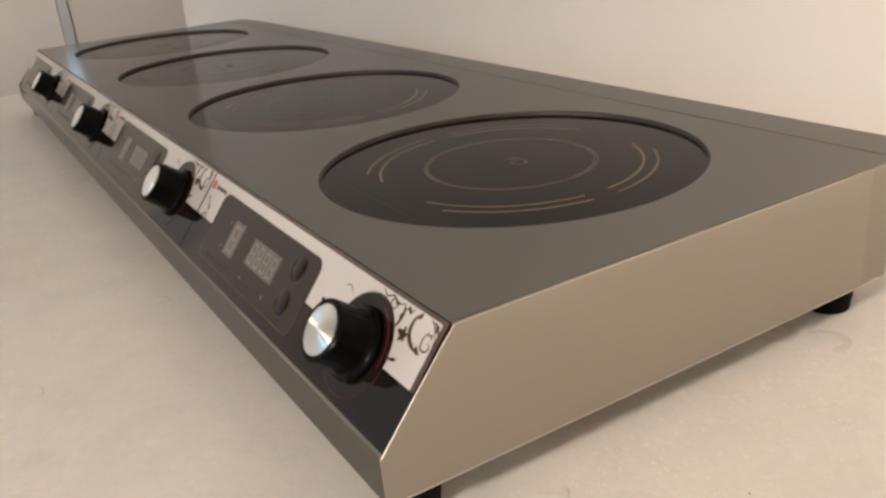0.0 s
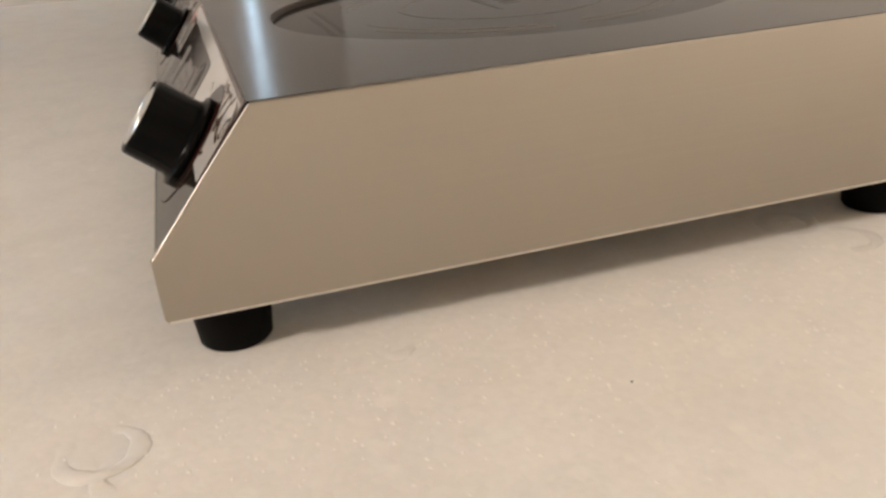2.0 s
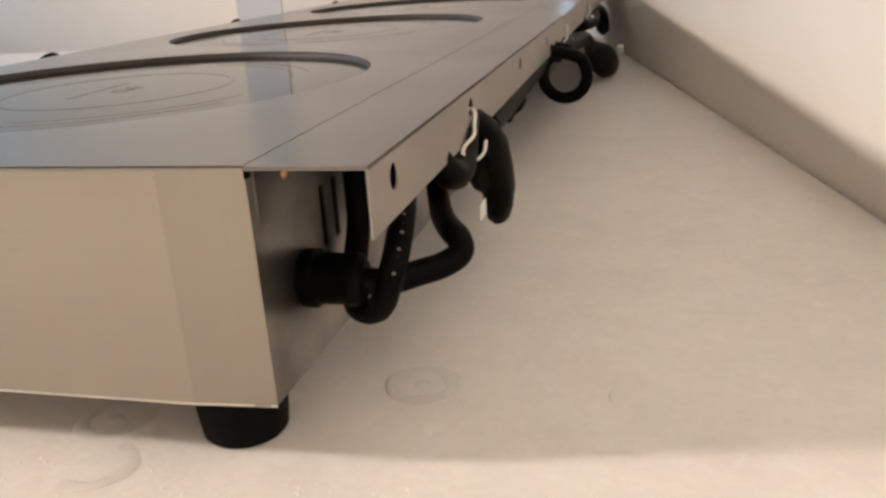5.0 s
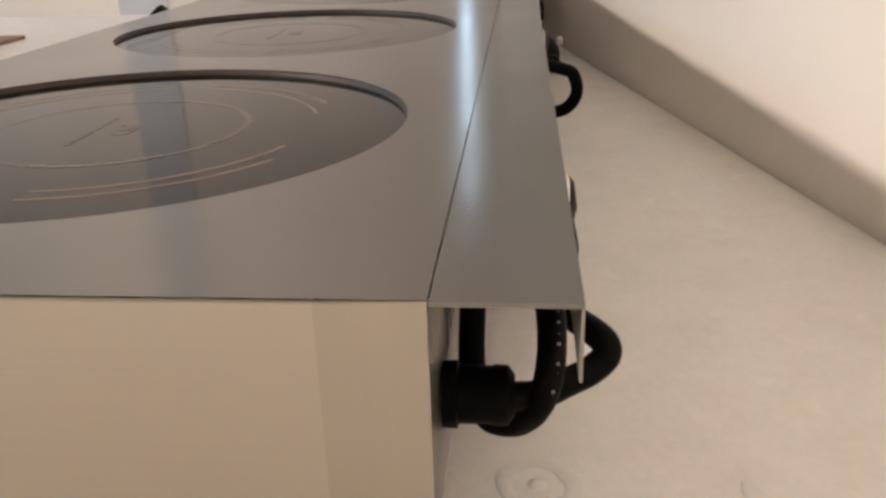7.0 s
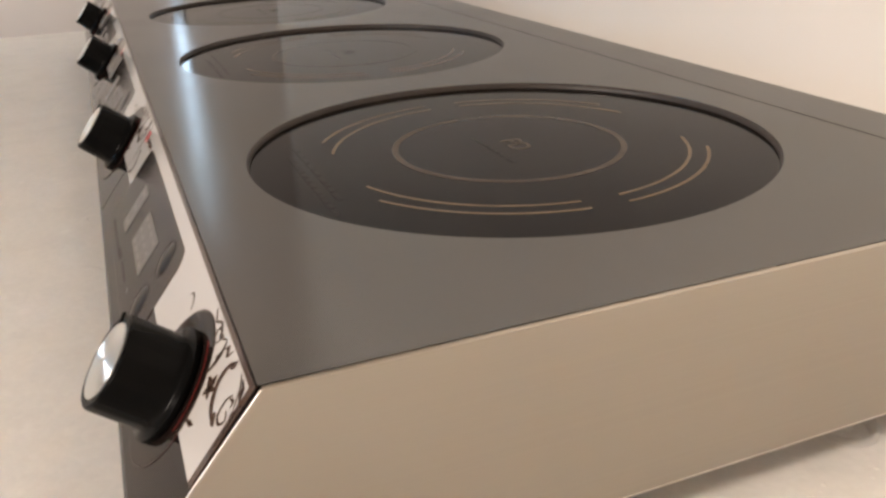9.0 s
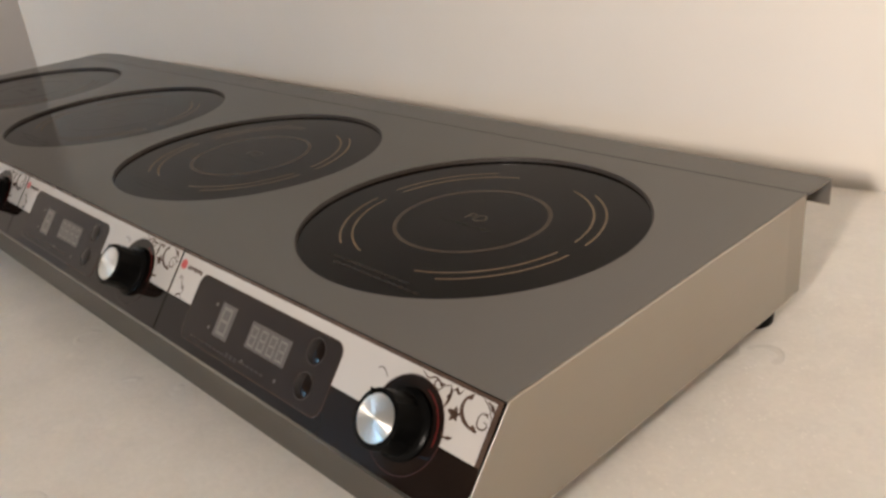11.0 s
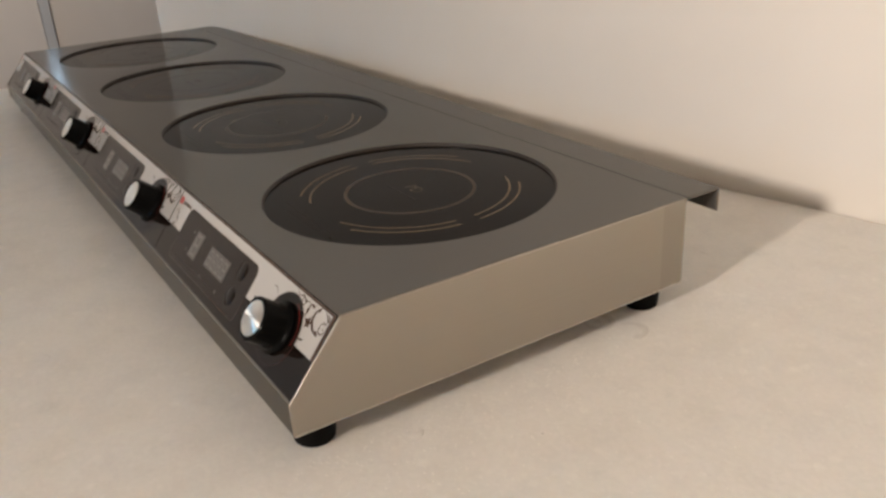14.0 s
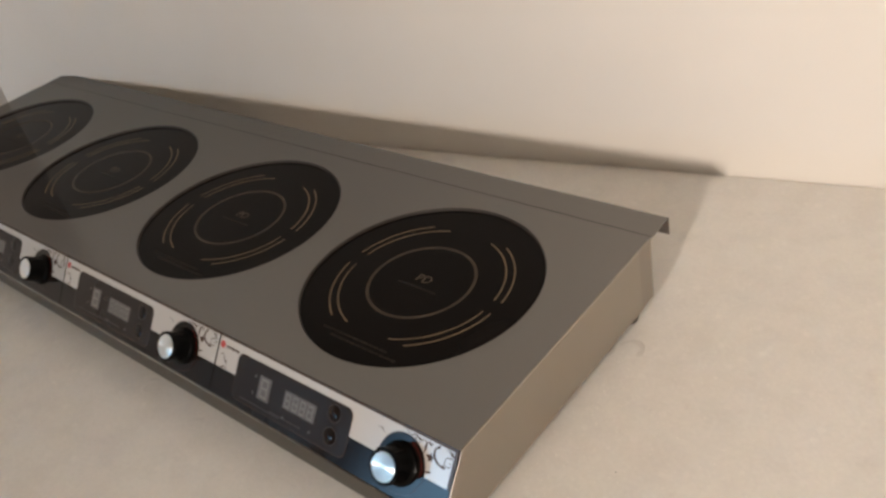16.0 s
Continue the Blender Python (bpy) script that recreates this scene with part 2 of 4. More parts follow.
def prism(points, axis, lo, hi, bevel=0.0, seg=2, bm=None):
    """A flat outline of 2D points, drawn out along an axis (0, 1, 2) from lo to hi."""
    bm = bm or bmesh.new()

    def at(p, d):
        q = list(p)
        q.insert(axis, d)
        return q

    a = [bm.verts.new(at(p, lo)) for p in points]
    b = [bm.verts.new(at(p, hi)) for p in points]
    bm.faces.new(a), bm.faces.new(b[::-1])
    n = len(points)
    for i in range(n):
        bm.faces.new((a[i], b[i], b[(i + 1) % n], a[(i + 1) % n]))
    if bevel:
        edges = {e for v in a + b for e in v.link_edges}
        bmesh.ops.bevel(bm, geom=list(edges), offset=bevel, segments=seg, affect="EDGES", profile=0.5)
    return bm


def lathe(profile, n=48, bm=None):
    """Rows of radius and height, turned about z; closed at a radius of 0."""
    bm = bm or bmesh.new()
    rings = []
    for r, z in profile:
        if r < 1e-6:
            rings.append([bm.verts.new((0, 0, z))] * n)
        else:
            rings.append([bm.verts.new((r * math.cos(2 * math.pi * i / n), r * math.sin(2 * math.pi * i / n), z)) for i in range(n)])
    for a, b in zip(rings, rings[1:]):
        for i in range(n):
            j = (i + 1) % n
            vs = []
            for v in (a[i], a[j], b[j], b[i]):
                if v not in vs:
                    vs.append(v)
            if len(vs) > 2:
                bm.faces.new(vs)
    return bm


def arc_band(r0, r1, a0, a1, z0, z1, n=40, bm=None):
    """A flat curved strip with a little height, between two radii and two angles in degrees."""
    bm = bm or bmesh.new()
    full = abs(a1 - a0) > 359.9
    rows = []
    for i in range(n + (0 if full else 1)):
        a = radians(a0 + (a1 - a0) * i / n)
        c, s = math.cos(a), math.sin(a)
        rows.append([bm.verts.new((r * c, r * s, z)) for r, z in ((r0, z0), (r1, z0), (r1, z1), (r0, z1))])
    for i in range(n):
        p, q = rows[i], rows[(i + 1) % len(rows)]
        for k in range(4):
            bm.faces.new((p[k], p[(k + 1) % 4], q[(k + 1) % 4], q[k]))
    if not full:
        bm.faces.new(rows[0]), bm.faces.new(rows[-1][::-1])
    return bm


def tube(points, radius, sides=12, bm=None, smooth_steps=8):
    """A round cord along a smooth line through the points."""
    bm = bm or bmesh.new()
    pts = [Vector(p) for p in points]
    ext = [2 * pts[0] - pts[1]] + pts + [2 * pts[-1] - pts[-2]]
    line = []
    for i in range(1, len(ext) - 2):
        p0, p1, p2, p3 = ext[i - 1 : i + 3]
        for k in range(smooth_steps):
            t = k / smooth_steps
            line.append(0.5 * (2 * p1 + (p2 - p0) * t + (2 * p0 - 5 * p1 + 4 * p2 - p3) * t * t + (3 * p1 - p0 - 3 * p2 + p3) * t ** 3))
    line.append(pts[-1])
    up = Vector((0.13, 0.21, 0.97))
    prev = None
    first = None
    for i, p in enumerate(line):
        d = (line[min(i + 1, len(line) - 1)] - line[max(i - 1, 0)]).normalized()
        u = (up - d * up.dot(d)).normalized()
        up = u
        w = d.cross(u)
        ring = [bm.verts.new(p + radius * (u * math.cos(2 * math.pi * k / sides) + w * math.sin(2 * math.pi * k / sides))) for k in range(sides)]
        if prev:
            for k in range(sides):
                bm.faces.new((prev[k], prev[(k + 1) % sides], ring[(k + 1) % sides], ring[k]))
        else:
            first = ring
        prev = ring
    bm.faces.new(first[::-1]), bm.faces.new(prev)
    return bm


def holed(bm, lo, hi, centre, radius, place, n=72):
    """A rectangle with a round hole; place() turns plane coordinates into a position. Returns the rim."""
    angles = sorted([2 * math.pi * i / n for i in range(n)] + [math.atan2(y - centre[1], x - centre[0]) % (2 * math.pi) for x in (lo[0], hi[0]) for y in (lo[1], hi[1])])
    inner, outer = [], []
    for a in angles:
        c, s = math.cos(a), math.sin(a)
        far = min([((hi[0] if c > 0 else lo[0]) - centre[0]) / c if abs(c) > 1e-9 else 1e9, ((hi[1] if s > 0 else lo[1]) - centre[1]) / s if abs(s) > 1e-9 else 1e9])
        inner.append(bm.verts.new(place(centre[0] + radius * c, centre[1] + radius * s)))
        outer.append(bm.verts.new(place(centre[0] + far * c, centre[1] + far * s)))
    m = len(angles)
    for i in range(m):
        j = (i + 1) % m
        bm.faces.new((inner[i], inner[j], outer[j], outer[i]))
    return inner


# ---- the room ----
SLOPE = math.atan(0.207)
WALL_P = Vector((0.0, 0.601, 0.0))
ALONG = Vector((math.cos(SLOPE), math.sin(SLOPE), 0))
FLOOR_Z, CEIL_Z = -0.75, 1.75


def wall_slab(a, b, depth, z0, z1):
    """A wall from a to b in plan, as thick as depth to the left of that line."""
    a, b = Vector((*a, 0)), Vector((*b, 0))
    side = Vector((-(b - a).y, (b - a).x, 0)).normalized() * depth
    return prism([(p.x, p.y) for p in (a, b, b + side, a + side)], 2, z0, z1)


end_left = WALL_P + ALONG * (-1.460 / math.cos(SLOPE))
end_right = WALL_P + ALONG * 2.75
structure("wall_back", wall_slab(end_left.xy, end_right.xy, 0.12, FLOOR_Z, CEIL_Z), PLASTER, "plain cream painted wall behind the cooker", "wall")
structure("wall_right", wall_slab((2.6, -2.5), (2.6, 1.3), -0.1, FLOOR_Z, CEIL_Z), PLASTER, "plain cream painted side wall", "wall")
structure("wall_alcove", wall_slab((-2.3, 1.25), (2.7, 1.25), 0.1, FLOOR_Z, CEIL_Z), GREY_WALL, "plain grey wall behind the wall's end", "wall")

# far wall with its narrow bright gap
XL = -2.2
GAP0, GAP1, GAPZ0, GAPZ1 = 0.168, 0.196, 0.29, 0.86
bm = bmesh.new()
box((XL - 0.1, -0.80, FLOOR_Z), (XL, GAP0, CEIL_Z), bm=bm)
box((XL - 0.1, GAP1, FLOOR_Z), (XL, 1.25, CEIL_Z), bm=bm)
box((XL - 0.1, GAP0, FLOOR_Z), (XL - 0.02, GAP1, GAPZ0), bm=bm)
box((XL - 0.1, GAP0, GAPZ1), (XL, GAP1, CEIL_Z), bm=bm)
structure("wall_left", bm, GREY_WALL, "grey painted wall with a narrow daylight gap", "wall")
structure("trim", box((XL - 0.015, GAP0 + 0.002, FLOOR_Z), (XL + 0.008, GAP1 - 0.002, GAPZ0)), PANEL_GREY, "blue-grey upright strip under the daylight gap", "trim")
structure("backdrop", box((XL - 0.32, GAP0 - 0.35, GAPZ0 - 0.3), (XL - 0.30, GAP1 + 0.35, GAPZ1 + 0.3)), SKY_GLOW, "pale blue daylight outside the gap", "sky")
structure("wall_side", box((XL - 0.1, -2.5, FLOOR_Z), (XL - 0.004, -0.80, CEIL_Z)), PLASTER, "white painted wall beyond the door post", "wall")
structure("door_1", box((XL - 0.002, -0.80, FLOOR_Z), (XL + 0.004, -0.655, CEIL_Z - 0.05), 0.001), PANEL_GREY, "blue-grey painted upright door post", "door frame")

# unseen wall towards the light with its window opening, toned dark against bounce
bm = bmesh.new()
YW = -2.5
WINDOWS = ((-2.14, -1.32, 0.50, 0.90), (0.45, 1.45, 0.60, 1.50))
x = -2.3
for wx0, wx1, wz0, wz1 in WINDOWS:
    box((x, YW - 0.1, FLOOR_Z), (wx0, YW, CEIL_Z), bm=bm)
    box((wx0, YW - 0.1, FLOOR_Z), (wx1, YW, wz0), bm=bm)
    box((wx0, YW - 0.1, wz1), (wx1, YW, CEIL_Z), bm=bm)
    x = wx1
box((x, YW - 0.1, FLOOR_Z), (2.7, YW, CEIL_Z), bm=bm)
structure("wall_front", bm, TAN_WALL, "unseen front wall, toned dark, with the window that lights the room", "wall")
structure("backdrop", box((-2.6, YW - 0.42, 0.1), (-0.9, YW - 0.40, 1.3)), SKY_BLUE, "blue sky outside the window", "sky")
bm = box((-2.15, YW, 0.49), (-1.31, YW + 0.02, 0.51), 0.004)
structure("window_1", bm, PLASTER, "white sill under the window opening", "window")
wall_lamp = tagged(new("wall_lamp"), "small round warm wall lamp", "lamp")
part("lamp_base", lathe([(0, 0), (0.05, 0), (0.05, 0.012), (0.02, 0.02), (0, 0.02)], 24), PLASTER, wall_lamp, "", 40, pose(-1.78, YW + 0.001, 1.30, -90, 0, 0))
part("shade", lathe([(0.015, 0.018), (0.045, 0.035), (0.062, 0.070), (0.050, 0.108), (0.020, 0.125), (0, 0.128)], 24), BULB, wall_lamp, "glowing warm globe", 60, pose(-1.78, YW + 0.001, 1.30, -90, 0, 0))
structure("ceiling", box((-2.3, -2.6, CEIL_Z), (2.7, 1.35, CEIL_Z + 0.08)), CEIL, "unseen ceiling, toned dark to cut bounce light", "ceiling")
structure("floor", box((-2.3, -2.6, FLOOR_Z - 0.06), (2.7, 1.35, FLOOR_Z)), LOWER, "brown floor below the foam-topped bench", "floor")

# the bench with its foam sheet
def on_wall(x):
    return 0.601 + 0.207 * x - 0.0005


bm = prism([(-1.475, -1.1), (2.2, -1.1), (2.2, on_wall(2.2)), (-1.475, on_wall(-1.475))], 2, -0.06, 0.0, 0.004, 2)
tagged(mesh_ob("foam_sheet", bm, FOAM), "white expanded polystyrene sheet under the cooker", "foam sheet")
bm = box((-1.44, -1.05, FLOOR_Z), (2.15, 0.27, -0.06), 0.01)
tagged(mesh_ob("bench", bm, LOWER), "brown wooden bench under the white foam sheet", "bench")


def foam_ring(x, y, r, tilt, full):
    """A moulded pin mark in the foam: a low worn rim, and a small knob in the middle of a whole one."""
    bm = bmesh.new()
    n, k, rnd = 44, 8, random.Random(int(1000 * (x + 2)))
    rows = []
    for i in range(n + 1):
        a = radians(tilt) + full * (i / n - 0.5)
        fade = min(1.0, 3 * min(i / n, 1 - i / n) + (1 if full > 6.2 else 0)) * (0.8 + 0.4 * math.sin(2.3 * a + x * 50))
        wide = 0.0030 + 0.0007 * math.sin(3 * a + y * 40) + rnd.uniform(-0.0004, 0.0004)
        rows.append([bm.verts.new(((r + wide * math.cos(math.pi * j / k)) * math.cos(a), (r + wide * math.cos(math.pi * j / k)) * math.sin(a), (0.0012 if r > 0.012 else 0.00055) * fade * math.sin(math.pi * j / k) - 0.0001)) for j in range(k + 1)])
    for p, q in zip(rows, rows[1:]):
        for j in range(k):
            bm.faces.new((p[j], p[j + 1], q[j + 1], q[j]))
    if full > 6.2:
        for zz in ((0.0034, -0.0001), (0.0026, 0.0004), (0.0012, 0.0006)),:
            lathe([*zz, (0, 0.0006)], 16, bm)
    ob = mesh_ob("foam_pin_mark", bm, FOAM_MARK if full > 4.0 and 0.01 < r < 0.012 else FOAM, 60)
    ob.location = (x, y, 0.0)
    return tagged(ob, "round moulded pin mark on the white foam", "pin mark", "pin marks on the foam")


for x, y, r, tilt, full in ((-0.4395, -0.0465, 0.010, 200, 4.6), (-0.3385, -0.0585, 0.009, 150, 3.6), (-0.2600, -0.1630, 0.0115, 120, 3.4), (-0.305, -0.040, 0.006, 40, 3.0), (0.0371, -0.0661, 0.0125, 20, 5.4), (0.0520, -0.0560, 0.0100, 250, 3.2), (-0.061, 0.343, 0.0115, 180, 6.3), (0.0046, 0.2512, 0.0115, 60, 4.6), (-0.0225, 0.2400, 0.0115, 0, 6.3), (0.0130, 0.0391, 0.005, 0, 5.0), (-0.19, 0.366, 0.009, 60, 2.2), (-0.063, 0.422, 0.009, 300, 2.4)):
    foam_ring(x, y, r, tilt, full)

# loose crumbs and raised flecks of foam along the end of the cooker
bm = bmesh.new()
rnd = random.Random(11)
for k in range(900):
    x, y = (abs(rnd.gauss(0.0, 0.055)) + 0.002, rnd.uniform(-0.06, 0.36)) if k % 3 else (rnd.uniform(0.0, 0.20), rnd.uniform(-0.15, 0.42))
    r = rnd.uniform(0.0004, 0.0015)
    low, top = [], []
    turn = rnd.uniform(0, 6.3)
    for q in range(5):
        a, w = turn + q * 1.2566, r * rnd.uniform(0.6, 1.3)
        low.append(bm.verts.new((x + w * math.cos(a), y + 0.7 * w * math.sin(a), -0.00003)))
        top.append(bm.verts.new((x + 0.5 * w * math.cos(a), y + 0.35 * w * math.sin(a), 0.00003 + r * rnd.uniform(0.06, 0.15))))
    bm.faces.new(top)
    for q in range(5):
        bm.faces.new((low[q], low[(q + 1) % 5], top[(q + 1) % 5], top[q]))
tagged(mesh_ob("foam_crumbs", bm, CRUMB, 60), "tiny white foam crumbs scattered on the foam", "foam crumbs", kind="stuff")

bm = lathe([(0, -0.0001), (0.0004, 0.0), (0.00045, 0.0002), (0.0003, 0.0004), (0, 0.00045)], 7)
grit = tagged(mesh_ob("grit", bm, RUBBER, 60), "tiny dark grain lying on the foam", "grit")
grit.location = (0.0683, 0.1077, 0.0)

bm = box((-1.16, -0.60, 0.0), (-1.035, -0.47, 0.006), 0.001)
tagged(mesh_ob("cardboard_piece", bm, CARD), "small flat brown cardboard piece on the foam", "cardboard")

# ---- the cooker ----
cooker = tagged(new("induction_cooker"), "stainless steel four-plate induction cooker on black rubber feet", "cooker")
T = 0.0012

# top sheet with four round openings
bm = bmesh.new()
xs = [-0.0013, -X0 - 0.15, -X0 - 0.45, -X0 - 0.75, -LEN + 0.0015]
rims = []
for i in range(4):
    rims.append(holed(bm, (xs[i + 1], 0.0), (xs[i], YE), (-X0 - PITCH * i, YC), RAD, lambda x, y: (x, y, H), 96))
for rim in rims:
    low = [bm.verts.new(v.co - Vector((0, 0, T))) for v in rim]
    for k in range(len(rim)):
        j = (k + 1) % len(rim)
        bm.faces.new((rim[k], rim[j], low[j], low[k]))
bmesh.ops.remove_doubles(bm, verts=bm.verts[:], dist=1e-6)
# folded edges at the front and the back
for y, dy in ((0.0, 0.0), (YE, 0.0)):
    a = [bm.verts.new(p) for p in ((-T, y, H), (-LEN + T, y, H), (-LEN + T, y + dy, H - 0.004), (-T, y + dy, H - 0.004))]
    bm.faces.new(a)
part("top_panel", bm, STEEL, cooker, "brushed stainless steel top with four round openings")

# side panels, a little proud of the sloping front, rolled over at the top and turned in at the rear
SIDE_TOP, FOLD, JOINT = H - 0.0002, 0.0010, YE - 0.036


def side_panel(x, way):
    """One side: a flat field with a rolled upper edge, and a rear strip that bends in behind its fold. way: 1 faces +x."""
    outline = [(0.0008, SIDE_TOP), (YB - 0.0012, ZB + 0.0006), (YB - 0.0008, ZC + 0.0016), (YB + 0.0006, ZC), (JOINT, ZC), (JOINT, SIDE_TOP)]
    bm = bmesh.new()
    outer = [bm.verts.new((x, y, z - (FOLD if z > ZB + 0.01 else 0.0))) for y, z in outline]
    bm.faces.new(outer)
    roll = [(x - way * FOLD * (1 - math.cos(radians(a))), SIDE_TOP - FOLD + FOLD * math.sin(radians(a))) for a in range(0, 91, 15)]
    ys = [0.0008, JOINT] + [JOINT + 0.036 * k / 12 for k in range(1, 13)]
    inset = [0.0, 0.0] + [0.0019 * max(0.0, (k / 12 - 0.24) / 0.76) ** 1.15 for k in range(1, 13)]
    rows = []
    for y, d in zip(ys, inset):
        low = [bm.verts.new((x - way * d, y, ZC))] if y > JOINT - 1e-6 else []
        rows.append(low + [bm.verts.new((px - way * d, y, pz)) for px, pz in roll] + [bm.verts.new((x - way * (d + FOLD), y, SIDE_TOP - 0.004))])
    for k in range(len(rows) - 1):
        p, q = rows[k][-8:], rows[k + 1][-8:]
        if k:
            p, q = rows[k], rows[k + 1]
        for i in range(len(p) - 1):
            bm.faces.new((p[i], q[i], q[i + 1], p[i + 1]))
    bmesh.ops.remove_doubles(bm, verts=bm.verts[:], dist=1e-6)
    bmesh.ops.recalc_face_normals(bm, faces=bm.faces[:])
    rear = bm.copy()
    for piece, keep in ((bm, lambda f: f.calc_center_median().y < JOINT + 0.009), (rear, lambda f: f.calc_center_median().y > JOINT + 0.009)):
        bmesh.ops.delete(piece, geom=[f for f in piece.faces if not keep(f)], context="FACES")
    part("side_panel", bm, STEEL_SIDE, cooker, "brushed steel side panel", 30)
    part("corner_flange", rear, STEEL_FLANGE, cooker, "cross-brushed rear corner of the side panel, shaded in its colour", 30)


side_panel(0.0, 1)
side_panel(-LEN, -1)


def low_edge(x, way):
    """The rounded lower edge, turned under the cooker, coloured bright for its highlight."""
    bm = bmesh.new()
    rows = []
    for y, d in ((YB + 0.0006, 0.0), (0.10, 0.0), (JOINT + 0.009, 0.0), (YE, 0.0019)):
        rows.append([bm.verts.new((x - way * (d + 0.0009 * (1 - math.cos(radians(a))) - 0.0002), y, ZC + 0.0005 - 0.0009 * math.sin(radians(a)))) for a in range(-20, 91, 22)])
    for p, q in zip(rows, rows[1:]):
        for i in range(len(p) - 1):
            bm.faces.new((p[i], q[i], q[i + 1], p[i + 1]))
    part("bent_edge", bm, EDGE_LOW, cooker, "bent lower edge with its highlight in the colour", 60)


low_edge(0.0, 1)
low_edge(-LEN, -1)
part("bent_edge", tube([(0.0, -0.0404, 0.0474), (0.0, -0.020, 0.0723), (0.0, 0.0006, 0.0968)], 0.00042, 8, None, 1), EDGE, cooker, "bent sloping edge with its highlight in the colour", 60)
part("seam", box((-0.004, 0.002, H - 0.0042), (-0.0011, JOINT, H - 0.0030)), DARK, cooker, "black strip for the shade in the top panel's end seam")

# underside and front lip
# The base takes the lighter steel, to bounce light onto the foam.
part("base_plate", box((-LEN + T, YB + 0.001, ZC), (-T, YE - 0.002, ZC + T)), STEEL_SIDE, cooker)
bm = prism([(YB, ZC), (YB, ZB - 0.0003), (YB + 0.0025, ZB + 0.0016), (YB + 0.004, ZB), (YB + 0.0015, ZC)], 0, -LEN + T, -T)
part("front_lip", bm, STEEL, cooker, "brushed steel front lip")

# back panel with vent slots cut through
bm = bmesh.new()
y0, y1, z0, z1 = YE - T, YE - 0.0004, 0.056, 0.079
box((-LEN + T, y0, ZC), (-0.0027, y1, z0), bm=bm)
box((-LEN + T, y0, z1), (-0.0027, y1, H - 0.001), bm=bm)
edge = -0.0027
for i in range(4):
    for k in range(12):
        x = -0.0525 - PITCH * i - 0.0115 * k
        box((x, y0, z0), (edge, y1, z1), bm=bm)
        edge = x - 0.0042
box((-LEN + T, y0, z0), (edge, y1, z1), bm=bm)
part("back_panel", bm, STEEL_BACK, cooker, "grey steel back panel with vent slots")
# Black sheet added behind the slots, so that they look unlit inside.
part("vent_shade", box((-LEN + 0.01, YE - 0.03, ZC + 0.004), (-0.01, YE - 0.028, H - 0.006)), DARK, cooker)

# rear shelf with a drilled lip
LIP_T = 0.0007
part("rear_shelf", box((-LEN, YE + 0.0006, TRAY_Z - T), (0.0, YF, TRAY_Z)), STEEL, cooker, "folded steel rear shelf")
bm = bmesh.new()
cells, xe = 10, 0.0
hole_x = [-0.0222, -0.1310] + [-0.2655 - 0.1215 * k for k in range(cells - 2)]
for k, hx in enumerate(hole_x):
    nxt = (hx + hole_x[k + 1]) / 2 if k < cells - 1 else -LEN
    for yy in (YF, YF - LIP_T):
        rim = holed(bm, (nxt, TRAY_Z - LIP), (xe, TRAY_Z - T), (hx, TRAY_Z - 0.0085), 0.0041, lambda x, z: (x, yy, z), 20)
        if yy == YF:
            keep = rim
    for q in range(len(rim)):
        r = (q + 1) % len(rim)
        bm.faces.new((keep[q], keep[r], rim[r], rim[q]))
    xe = nxt
# Lip ends wear the darker back steel, which holds down their glare.
for x in (0.0, -LEN):
    end = bmesh.new()
    end.faces.new([end.verts.new((x, y, z)) for y, z in ((YF, TRAY_Z - LIP), (YF, TRAY_Z - T), (YF - LIP_T, TRAY_Z - T), (YF - LIP_T, TRAY_Z - LIP))])
    part("lip_end", end, STEEL_BACK, cooker)
for a in ((0.0, TRAY_Z - LIP, -LEN, TRAY_Z - LIP),):
    vs = [bm.verts.new(p) for p in ((a[0], YF, a[1]), (a[2], YF, a[3]), (a[2], YF - LIP_T, a[3]), (a[0], YF - LIP_T, a[1]))]
    bm.faces.new(vs)
part("shelf_lip", bm, STEEL_LIP, cooker, "drilled lip of the rear shelf")
bm = box((-LEN + T, YE - 0.0003, H - 0.0195), (-0.0060, YE + 0.0006, H - 0.0018))
part("shelf_bracket", bm, STEEL_BACK, cooker)

# feet
FOOT = [(0, 0.0), (0.0132, 0.0), (0.0143, 0.0012), (0.0165, 0.0205), (0.0167, 0.0222), (0, 0.0222)]
for x in (-0.0240, -LEN + 0.0240):
    for y in (-0.0175, 0.2905):
        part("foot", lathe(FOOT, 32), RUBBER, cooker, "round black rubber foot", 40, pose(x, y, 0))

